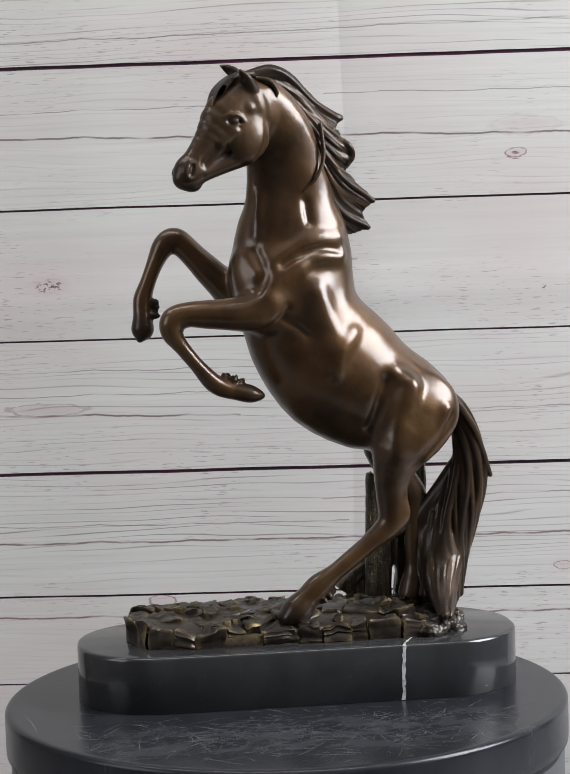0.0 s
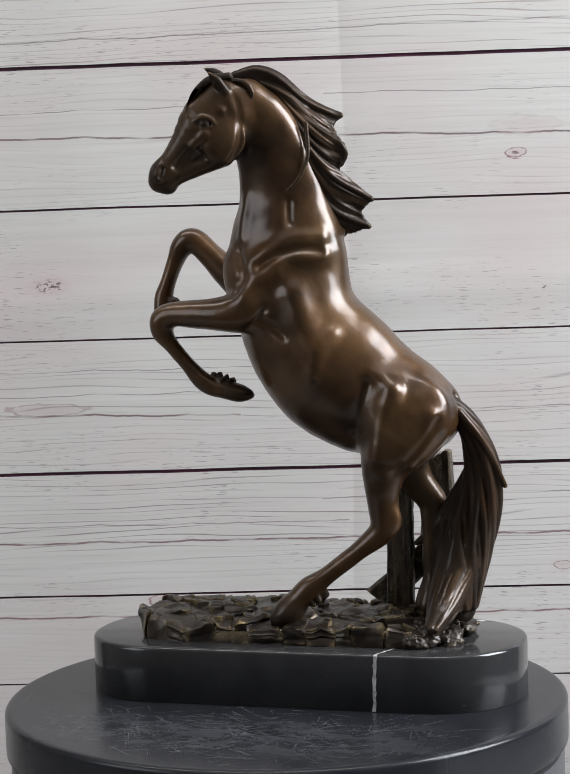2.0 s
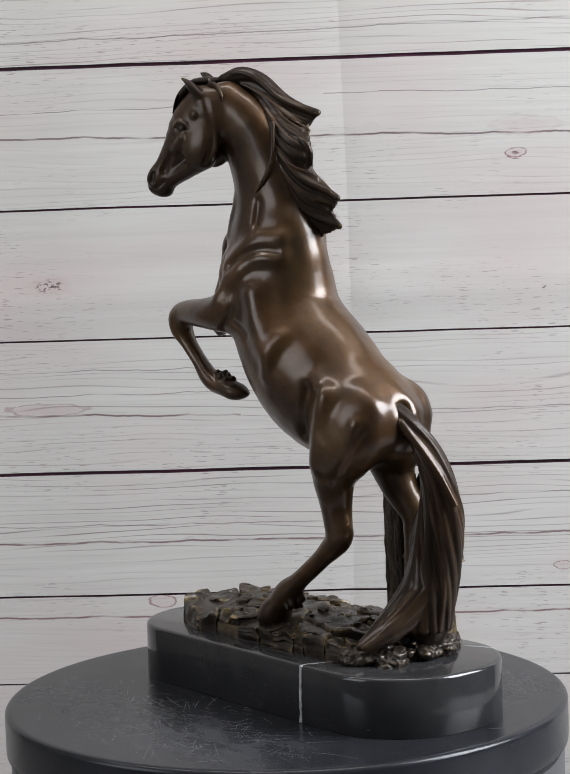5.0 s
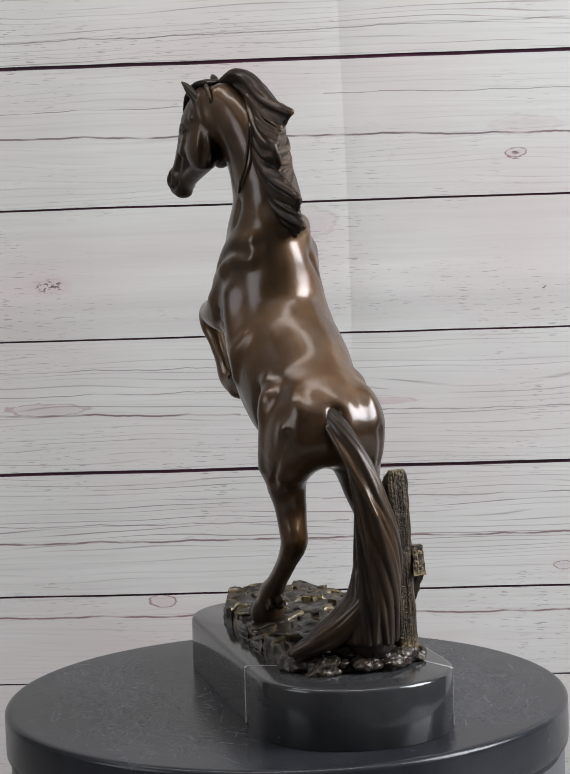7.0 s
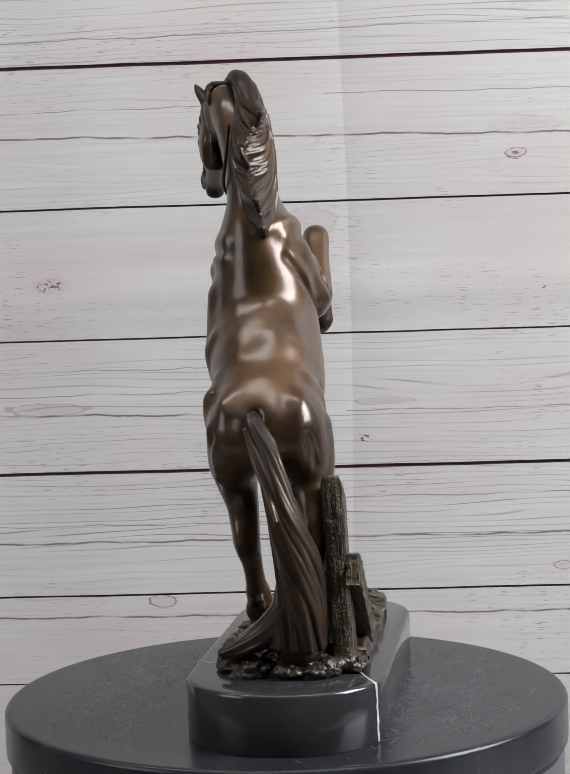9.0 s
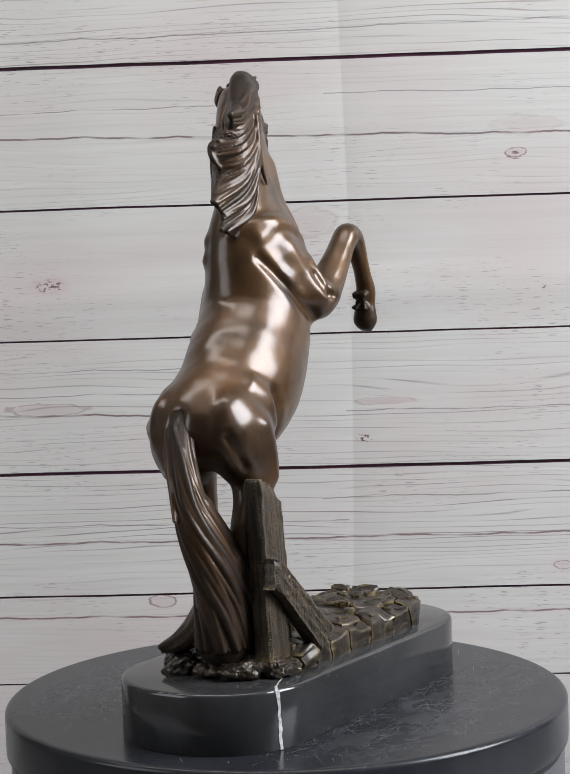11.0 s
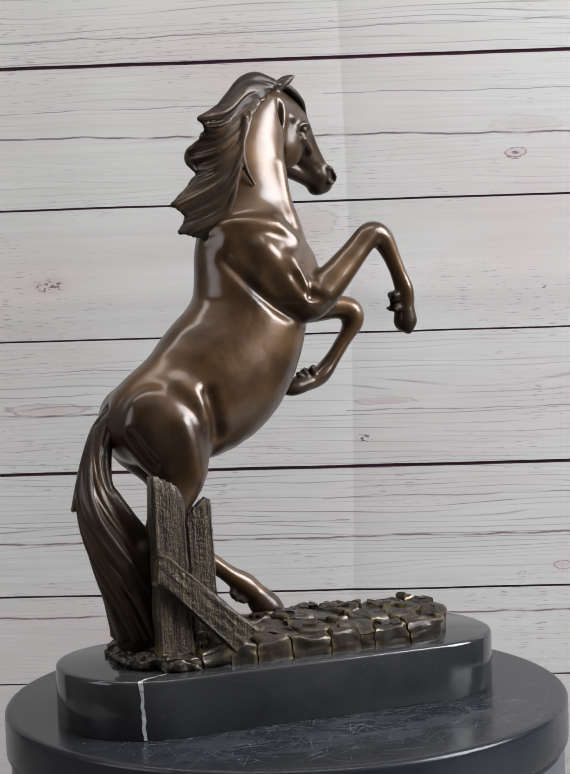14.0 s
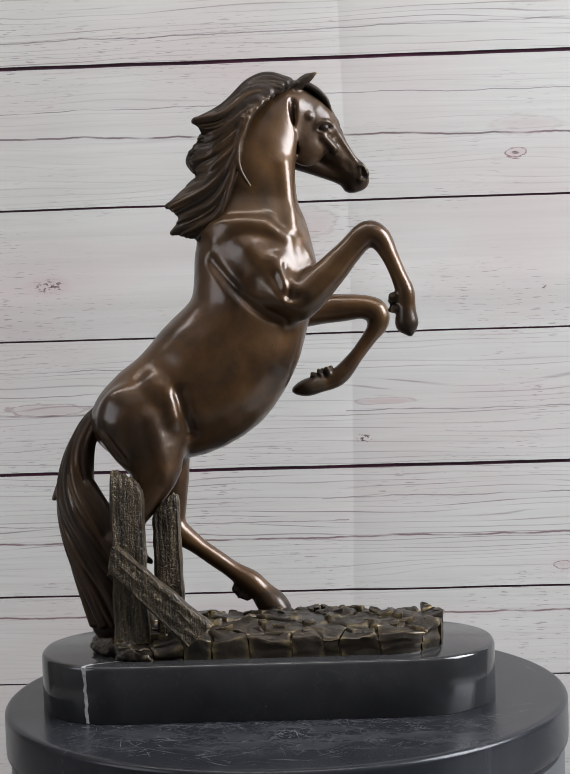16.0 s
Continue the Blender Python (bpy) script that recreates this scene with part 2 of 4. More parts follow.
# ---- building helpers ----
def mesh_object(name, bm, material, smooth=False):
    data = bpy.data.meshes.new(name)
    bm.normal_update()
    for e in bm.edges:
        if len(e.link_faces) == 2 and e.calc_face_angle(0) > 0.75:
            e.smooth = False
    bm.to_mesh(data)
    bm.free()
    data.materials.append(material)
    if smooth:
        data.polygons.foreach_set("use_smooth", [True] * len(data.polygons))
    return new(name, data)


def part(name, bm, material, parent, label="", smooth=False):
    ob = mesh_object(name, bm, material, smooth)
    ob.parent = parent
    return tagged(ob, label)


def box_bm(x0, x1, y0, y1, z0, z1, bevel=0.0):
    bm = bmesh.new()
    bmesh.ops.create_cube(bm, size=1.0, matrix=Matrix.LocRotScale(((x0 + x1) / 2, (y0 + y1) / 2, (z0 + z1) / 2), None, (x1 - x0, y1 - y0, z1 - z0)))
    if bevel:
        bmesh.ops.bevel(bm, geom=bm.edges[:], offset=bevel, segments=2, affect="EDGES")
    return bm


def lathe_bm(profile, steps=128):
    """Turns a profile of (radius, z) about the z axis; the ends at radius 0 close it."""
    bm = bmesh.new()
    rings = []
    for r, z in profile:
        if r < 1e-6:
            rings.append([bm.verts.new((0, 0, z))])
        else:
            rings.append([bm.verts.new((r * math.cos(2 * math.pi * k / steps), r * math.sin(2 * math.pi * k / steps), z)) for k in range(steps)])
    for a, b in zip(rings, rings[1:]):
        for k in range(steps):
            j = (k + 1) % steps
            if len(a) == 1:
                bm.faces.new((a[0], b[j], b[k]))
            elif len(b) == 1:
                bm.faces.new((a[k], a[j], b[0]))
            else:
                bm.faces.new((a[k], a[j], b[j], b[k]))
    bmesh.ops.recalc_face_normals(bm, faces=bm.faces[:])
    return bm


def stadium(cx, cy, half_l, half_w, r, n=16):
    pts = []
    for sx, sy, a0 in ((1, 1, 0), (-1, 1, 90), (-1, -1, 180), (1, -1, 270)):
        for k in range(n + 1):
            a = radians(a0 + 90 * k / n)
            pts.append((cx + sx * (half_l - r) + r * math.cos(a), cy + sy * (half_w - r) + r * math.sin(a)))
    return pts


# ---- room ----
def room():
    def shell(name, mat, label, *dims):
        return tagged(mesh_object(name, box_bm(*dims), mat), label, "wall", kind="structure")
    tagged(shell("floor", FLOOR_GREY, "plain grey floor of the room", -1.7, 1.7, -2.7, 1.3, -0.95, -0.85), category="floor")
    tagged(shell("ceiling", CEILING_PAINT, "plain grey painted ceiling", -1.7, 1.7, -2.7, 1.3, 1.75, 1.85), category="ceiling")
    shell("wall_north", WALL_PAINT, "plain grey wall behind the backdrop", -1.7, 1.7, 1.2, 1.3, -0.85, 1.75)
    shell("wall_south", WALL_PAINT, "plain grey wall of the room", -1.7, 1.7, -2.7, -2.6, -0.85, 1.75)
    for name, x0, x1, y0, y1, z0, z1 in (("wall_east", 1.6, 1.7, -0.98, 0.18, 0.42, 1.68), ("wall_west", -1.7, -1.6, -1.45, -0.35, 0.15, 1.35)):
        w = tagged(new(name), "plain grey wall with a window opening", "wall", kind="structure")
        for dims in ((x0, x1, -2.6, y0, -0.85, 1.75), (x0, x1, y1, 1.2, -0.85, 1.75), (x0, x1, y0, y1, -0.85, z0), (x0, x1, y0, y1, z1, 1.75)):
            part("wall_piece", box_bm(*dims), WALL_PAINT, w)


room()


def table():
    t = tagged(new("display_table"), "plain pale grey laminate table under the turntable", "table")
    part("tabletop", box_bm(-0.7, 0.7, -0.4, 0.27, -0.175, -0.145, 0.003), TABLE_TOP, t)
    for x in (-0.65, 0.65):
        for y in (-0.35, 0.22):
            part("leg", box_bm(x - 0.02, x + 0.02, y - 0.02, y + 0.02, -0.85, -0.175, 0.002), TABLE_TOP, t)


table()

# ---- backdrop ----
BACK = pose(0, 0.33, 0, 0, 0, -2.2)


def fold(x, z):
    """How far the hanging sheet bulges towards the room: an upright crease, with shallow waves beside it."""
    c = x - 0.052 - 0.004 * math.sin(z * 7)
    d = -0.0010 * math.exp(-abs(c) / (0.018 if c < 0 else 0.014))
    d += 0.0012 * math.exp(-((x + 0.13 + 0.03 * z) / 0.05) ** 2) + 0.001 * math.sin(x * 9 + 1.2 * z)
    d += 0.0009 * math.exp(-(((x - 0.075) / 0.03) ** 2 + ((z - 0.222) / 0.012) ** 2))
    d += 0.0010 * math.exp(-(((z - 0.222 - 0.02 * x) / 0.014) ** 2))
    return d


def backdrop():
    root = tagged(new("backdrop"), "hanging photo backdrop of whitewashed wooden boards, creased", "backdrop", kind="structure")
    root.matrix_world = BACK
    joints = [(-0.60, 0.0), (-0.46, 0.0012), (-0.35, 0.0008), (-0.24, 0.0012), (-0.168, 0.0008), (-0.0726, 0.0006), (-0.0047, 0.0008), (0.0899, 0.0013),
              (0.1913, 0.0007), (0.2906, 0.0008), (0.3968, 0.0014), (0.500, 0.0011), (0.61, 0.0011), (0.72, 0.0)]
    xs = [-0.62 + 0.01 * k for k in range(57)] + [-0.05 + 0.0025 * k for k in range(36)] + [0.04 + 0.0007 * k for k in range(36)] + [0.0675 + 0.0025 * k for k in range(36)] + [0.16 + 0.01 * k for k in range(47)]

    def sheet(z0, z1, out, jag, n=8):
        bm = bmesh.new()
        zs = [z0 + (z1 - z0) * k / n for k in range(n + 1)]
        faces = []
        for back in (0.0, 0.0006):
            grid = []
            for i, z in enumerate(zs):
                jit = 0.00035 if jag and i in (0, n) else 0.0
                grid.append([bm.verts.new((x, back - fold(x, z) - out, z + jit * noise.noise(Vector((x * 22, z * 40, 1.5))))) for x in xs])
            faces.append(grid)
        front, rear = faces
        last = len(xs) - 1
        for i in range(n):
            for k in range(last):
                bm.faces.new((front[i][k], front[i][k + 1], front[i + 1][k + 1], front[i + 1][k]))
                bm.faces.new((rear[i][k], rear[i + 1][k], rear[i + 1][k + 1], rear[i][k + 1]))
        for i, up in ((0, False), (n, True)):
            for k in range(last):
                q = (front[i][k], front[i][k + 1], rear[i][k + 1], rear[i][k])
                bm.faces.new(q if up else q[::-1]).smooth = False
        return bm

    part("backing_sheet", sheet(-0.6, 0.72, -0.0018, False, 132), JOINT, root, "dark joints between the boards", True)
    for (za, ha), (zb, hb) in zip(joints, joints[1:]):
        part("board", sheet(za + ha, zb - hb, 0.0, True, 12), WHITEWASH, root, "", True)


backdrop()


# ---- turntable ----
def turntable():
    root = tagged(new("turntable"), "round black motorised display turntable with a scratched platter", "turntable")
    root.location = (0, 0, -0.145)
    base = 0.145
    part("drum", lathe_bm([(0, 0), (0.150, 0), (0.156, 0.003), (0.1575, 0.008), (0.1575, base - 0.0325), (0.1565, base - 0.030), (0, base - 0.030)]), DRUM, root, "dark grey drum", True)
    part("gap", lathe_bm([(0, base - 0.0299), (0.1525, base - 0.0299), (0.1525, base - 0.0255), (0, base - 0.0255)]), GROOVE, root, "dark gap under the platter", True)
    prof = [(0, base - 0.0254), (0.1585, base - 0.0254), (0.1598, base - 0.0240)]
    prof += [(0.1600, base - 0.020), (0.1600, base - 0.0035)]
    prof += [(0.1568 + 0.0032 * math.cos(radians(a)), base - 0.0032 + 0.0032 * math.sin(radians(a))) for a in range(10, 91, 16)]
    prof += [(0.1555, base), (0.10, base), (0.05, base), (0, base)]
    platter = part("platter", lathe_bm(prof, 192), PLATTER, root, "glossy black platter covered in fine scratches", True)
    random.seed(4)
    bm = bmesh.new()
    for k in range(1800):
        if k % 14 == 0:
            r, a = 0.15 * math.sqrt(random.random()), random.uniform(0, 2 * math.pi)
            x, y = r * math.cos(a), r * math.sin(a)
        else:
            x, y = random.gauss(0.0, 0.065), random.choice((-1, 1)) * random.gauss(0.092, 0.022)
        ln, way, bend, w = random.choice((0.003, 0.006, 0.012, 0.024)) * random.uniform(0.5, 1.4), random.choice((random.uniform(0, 2 * math.pi), random.gauss(0.6, 0.35), random.gauss(-0.5, 0.35))), random.uniform(-0.18, 0.18), random.uniform(0.00003, 0.00013)
        rows = []
        for i in range(5):
            u = i / 4 - 0.5
            d = way + bend * u
            px, py = x + ln * u * math.cos(d), y + ln * u * math.sin(d)
            ww = w * (1 - abs(2 * u) ** 2) + 0.00001
            rows.append((px, py, -math.sin(d) * ww, math.cos(d) * ww))
        if max(math.hypot(q[0], q[1]) for q in rows) > 0.154:
            continue
        vs = [(bm.verts.new((px + qx, py + qy, base + 0.00005)), bm.verts.new((px - qx, py - qy, base + 0.00005))) for px, py, qx, qy in rows]
        for (a0, a1), (b0, b1) in zip(vs, vs[1:]):
            bm.faces.new((a0, a1, b1, b0))
    tagged(part("scratching", bm, SCRATCH, platter, "fine pale scratches in the black lacquer"), kind="stuff")
    return root, platter


stand, platter = turntable()


# ---- the sculpture ----
class Clay:
    """A solid modelled as a distance field on a fine grid, in millimetres, then skinned with quads."""

    def __init__(self, lo, hi, step):
        self.lo, self.h = np.array(lo, float), step
        self.n = np.ceil((np.array(hi) - self.lo) / step).astype(int) + 1
        self.f = np.full(self.n, 12.0, np.float32)
        self.tone, self.paint = np.zeros(self.n, np.float32), 0.0
        self.ax = [(self.lo[i] + step * np.arange(self.n[i])).astype(np.float32) for i in range(3)]

    def window(self, lo, hi):
        a = np.clip(np.floor((np.array(lo) - self.lo) / self.h).astype(int), 0, self.n)
        b = np.clip(np.ceil((np.array(hi) - self.lo) / self.h).astype(int) + 1, 0, self.n)
        return tuple(slice(int(i), int(j)) for i, j in zip(a, b))

    def near(self, s):
        return self.ax[0][s[0]][:, None, None], self.ax[1][s[1]][None, :, None], self.ax[2][s[2]][None, None, :]

    def blend(self, s, d, k, cut=False):
        f = self.f[s]
        if cut:
            h = np.clip(0.5 - 0.5 * (f + d) / k, 0, 1)
            self.f[s] = f + (-d - f) * h + k * h * (1 - h)
        else:
            h = np.clip(0.5 + 0.5 * (d - f) / k, 0, 1)
            self.tone[s] = self.paint + (self.tone[s] - self.paint) * h
            self.f[s] = d + (f - d) * h - k * h * (1 - h)

    def chain(self, rows, k=3.0, side=(0, 1, 0), fine=3, cut=False):
        """A limb through stations (x, y, z, radius, sideways radius)."""
        p = np.array(rows, float)
        if len(p) > 2 and fine > 1:
            q = np.vstack([2 * p[0] - p[1], p, 2 * p[-1] - p[-2]])
            out = []
            for i in range(1, len(q) - 2):
                for u in np.arange(fine) / fine:
                    a, b, c, d = q[i - 1], q[i], q[i + 1], q[i + 2]
                    out.append(0.5 * (2 * b + (c - a) * u + (2 * a - 5 * b + 4 * c - d) * u * u + (3 * b - a - 3 * c + d) * u ** 3))
            p = np.array(out + [p[-1]])
            p[:, 3:] = np.maximum(p[:, 3:], 0.6)
        big = p[:, 3:].max() + k + 2.5
        s = self.window(p[:, :3].min(0) - big, p[:, :3].max(0) + big)
        lo = np.array([self.ax[i][s[i]][0] for i in range(3)])
        field = np.full([q.stop - q.start for q in s], 12.0, np.float32)
        sx, sy, sz = side
        for a, b in zip(p, p[1:]):
            r = max(a[3], a[4], b[3], b[4]) + k + 2.5
            m = self.window(np.minimum(a[:3], b[:3]) - r, np.maximum(a[:3], b[:3]) + r)
            x, y, z = self.near(m)
            ab = b[:3] - a[:3]
            ln = max(float(np.linalg.norm(ab)), 1e-6)
            t = ab / ln
            lat = np.array(side, float)
            lat = lat - t * (lat @ t)
            lat /= max(np.linalg.norm(lat), 1e-6)
            dx, dy, dz = x - a[0], y - a[1], z - a[2]
            along = dx * t[0] + dy * t[1] + dz * t[2]
            u = np.clip(along / ln, 0, 1)
            over = along - u * ln
            l2 = dx * lat[0] + dy * lat[1] + dz * lat[2]
            n2 = np.maximum(dx * dx + dy * dy + dz * dz - along * along - l2 * l2, 0)
            ra, rb = a[3] + (b[3] - a[3]) * u, a[4] + (b[4] - a[4]) * u
            rm = np.minimum(ra, rb)
            k0 = np.sqrt(n2 / ra ** 2 + l2 * l2 / rb ** 2 + over * over / rm ** 2)
            k1 = np.sqrt(n2 / ra ** 4 + l2 * l2 / rb ** 4 + over * over / rm ** 4)
            d = np.where(k0 > 0.05, k0 * (k0 - 1) / np.maximum(k1, 1e-6), -rm)
            w = tuple(slice(q.start - v.start, q.stop - v.start) for q, v in zip(m, s))
            field[w] = np.minimum(field[w], d)
        self.blend(s, field, k, cut)

    def lump(self, c, r, k=3.0, turn=(0, 0, 0), cut=False):
        """An ellipsoid with radii r along axes turned by Euler degrees."""
        m = np.array(Euler([radians(a) for a in turn]).to_matrix())
        big = max(r) + k + 2.5
        s = self.window(np.array(c) - big, np.array(c) + big)
        x, y, z = self.near(s)
        dx, dy, dz = x - c[0], y - c[1], z - c[2]
        k0, k1 = 0, 0
        for i in range(3):
            v = (dx * m[0, i] + dy * m[1, i] + dz * m[2, i]) / r[i]
            k0, k1 = k0 + v * v, k1 + (v / r[i]) ** 2
        k0, k1 = np.sqrt(k0), np.sqrt(k1)
        self.blend(s, np.where(k0 > 0.05, k0 * (k0 - 1) / np.maximum(k1, 1e-6), -min(r)), k, cut)

    def onto(self, side, rows, r, sink):
        """Places (x, z) pairs on the outer skin, on the near (-1) or far (1) side."""
        out = []
        for x, z in rows:
            i, k = int((x - self.lo[0]) / self.h), int((z - self.lo[2]) / self.h)
            col = np.nonzero(self.f[i, :, k] < 0)[0]
            if len(col):
                j = col[0] if side < 0 else col[-1]
                out.append((x, self.ax[1][j] - side * sink, z, r, r))
        return out

    def soften(self, times):
        """Evens out the seams between stations."""
        for _ in range(times):
            for axis in range(3):
                f = np.moveaxis(self.f, axis, 0)
                f[1:-1] = 0.5 * f[1:-1] + 0.25 * (f[:-2] + f[2:])

    def ripple(self, depth):
        """Uneven modelling left by the tools: gentle dents some centimetre across, with smaller ones in them."""
        rnd = random.Random(31)
        x, y, z = self.ax[0][:, None, None], self.ax[1][None, :, None], self.ax[2][None, None, :]
        for wave, share in ((34, 0.40), (28, 0.36), (22, 0.26), (17, 0.16), (13, 0.07)):
            bend = [rnd.uniform(0, 6.3) for _ in range(3)]
            way = [rnd.choice((-1, 1)) * rnd.uniform(0.75, 1.25) * 2 * math.pi / wave for _ in range(3)]
            lean = rnd.uniform(-0.4, 0.4)
            self.f += (depth * share * 2) * (np.sin(way[0] * x + lean * way[2] * z + bend[0]) * np.sin(way[1] * y + bend[1]) * np.sin(way[2] * z + lean * way[0] * x + bend[2])).astype(np.float32)

    def surface(self):
        f = self.f
        ins = f < 0
        n = np.array(f.shape) - 1
        count = np.zeros(n, np.int8)
        for i in (0, 1):
            for j in (0, 1):
                for k in (0, 1):
                    count += ins[i:n[0] + i, j:n[1] + j, k:n[2] + k]
        cells = np.argwhere((count > 0) & (count < 8))
        idx = np.full(n, -1, np.int32)
        idx[tuple(cells.T)] = np.arange(len(cells))
        pos, num = np.zeros((len(cells), 3)), np.zeros(len(cells))
        corner = lambda o: f[cells[:, 0] + o[0], cells[:, 1] + o[1], cells[:, 2] + o[2]]
        for axis in range(3):
            for o in ((0, 0), (0, 1), (1, 0), (1, 1)):
                a = list(o)
                a.insert(axis, 0)
                b = list(a)
                b[axis] = 1
                fa, fb = corner(a), corner(b)
                hit = (fa < 0) != (fb < 0)
                t = np.where(hit, fa / np.where(hit, fa - fb, 1), 0)
                q = np.tile(np.array(a, float), (len(cells), 1))
                q[:, axis] += t
                pos += q * hit[:, None]
                num += hit
        verts = (cells + pos / num[:, None]) * self.h + self.lo
        quads = []
        for axis in range(3):
            u, v = (axis + 1) % 3, (axis + 2) % 3
            a = np.moveaxis(ins, (axis, u, v), (0, 1, 2))
            ix = np.moveaxis(idx, (axis, u, v), (0, 1, 2))
            e = np.argwhere((a[:-1] != a[1:])[:, 1:-1, 1:-1]) + (0, 1, 1)
            flip = a[e[:, 0], e[:, 1], e[:, 2]]
            q = np.stack([ix[e[:, 0], e[:, 1] - 1, e[:, 2] - 1], ix[e[:, 0], e[:, 1], e[:, 2] - 1], ix[e[:, 0], e[:, 1], e[:, 2]], ix[e[:, 0], e[:, 1] - 1, e[:, 2]]], 1)
            quads.append(np.where(flip[:, None], q, q[:, ::-1]))
        quads = np.vstack(quads)
        quads = quads[(quads >= 0).all(1)]
        ends = np.vstack([quads[:, [0, 1]], quads[:, [1, 2]], quads[:, [2, 3]], quads[:, [3, 0]]])
        for lam in (0.5, -0.4, 0.5, -0.4):
            tot, deg = np.zeros_like(verts), np.zeros(len(verts))
            for i in range(3):
                tot[:, i] = np.bincount(ends[:, 0], verts[ends[:, 1], i], len(verts)) + np.bincount(ends[:, 1], verts[ends[:, 0], i], len(verts))
            deg = np.bincount(ends[:, 0], minlength=len(verts)) + np.bincount(ends[:, 1], minlength=len(verts))
            verts = verts + lam * (tot / np.maximum(deg, 1)[:, None] - verts)
        return verts, quads, self.tone[cells[:, 0], cells[:, 1], cells[:, 2]]


def skin(name, clays, material, scale=0.001):
    """One mesh over several pieces of clay."""
    shapes, quads, tones, n = [], [], [], 0
    for c in clays:
        v, q, t = c.surface()
        shapes.append(v)
        quads.append(q + n)
        tones.append(t)
        n += len(v)
    verts, quads, tones = np.vstack(shapes), np.vstack(quads), np.concatenate(tones)
    data = bpy.data.meshes.new(name)
    data.vertices.add(len(verts))
    data.vertices.foreach_set("co", (verts * scale).astype(np.float32).ravel())
    data.loops.add(len(quads) * 4)
    data.loops.foreach_set("vertex_index", quads.astype(np.int32).ravel())
    data.polygons.add(len(quads))
    data.polygons.foreach_set("loop_start", np.arange(0, len(quads) * 4, 4, dtype=np.int32))
    data.polygons.foreach_set("use_smooth", np.ones(len(quads), bool))
    data.update(calc_edges=True)
    tone = data.attributes.new("patina", "FLOAT", "POINT")
    tone.data.foreach_set("value", tones.astype(np.float32))
    data.materials.append(material)
    return new(name, data)


def between(a, b, u):
    return [tuple(p + (q - p) * u for p, q in zip(m, n)) for m, n in zip(a, b)]


def strand(clay, guide, r0, r1, k, side, wave=0.0):
    pts = []
    for i, p in enumerate(guide):
        u = i / (len(guide) - 1)
        r = r0 * (1 - 0.25 * u) if u < 0.7 else r1 + (r0 * 0.8 - r1) * (1 - u) / 0.3
        j = [random.uniform(-wave, wave) for _ in range(3)]
        pts.append((p[0] + j[0], p[1] + j[1], p[2] + j[2], r, r * 0.85))
    clay.chain(pts, k, side, 4)


def horse_body(c):
    # trunk: chest, ribs, belly, loin
    c.chain([(10.4, -7, 262, 30, 19), (10.1, -4, 240, 34.4, 26), (14, -3, 217, 33.8, 29), (21.8, -1.5, 199.8, 36.4, 30.5), (35.7, 1, 183.4, 38.5, 31),
             (52.8, 3, 170.5, 34.6, 29.2), (71, 4, 164.1, 28.3, 27.8), (84.2, 4.5, 159.2, 21.8, 25.2)], 6)
    # neck, turning to the near side
    c.chain([(10.7, -5.5, 252, 31, 20), (10.5, -7.5, 273.3, 26.6, 15.0), (7.6, -11.5, 297.9, 22.4, 12.6), (1.5, -18, 319.4, 19.3, 11.6), (-8.6, -25, 333.8, 15.8, 11.2)], 8)


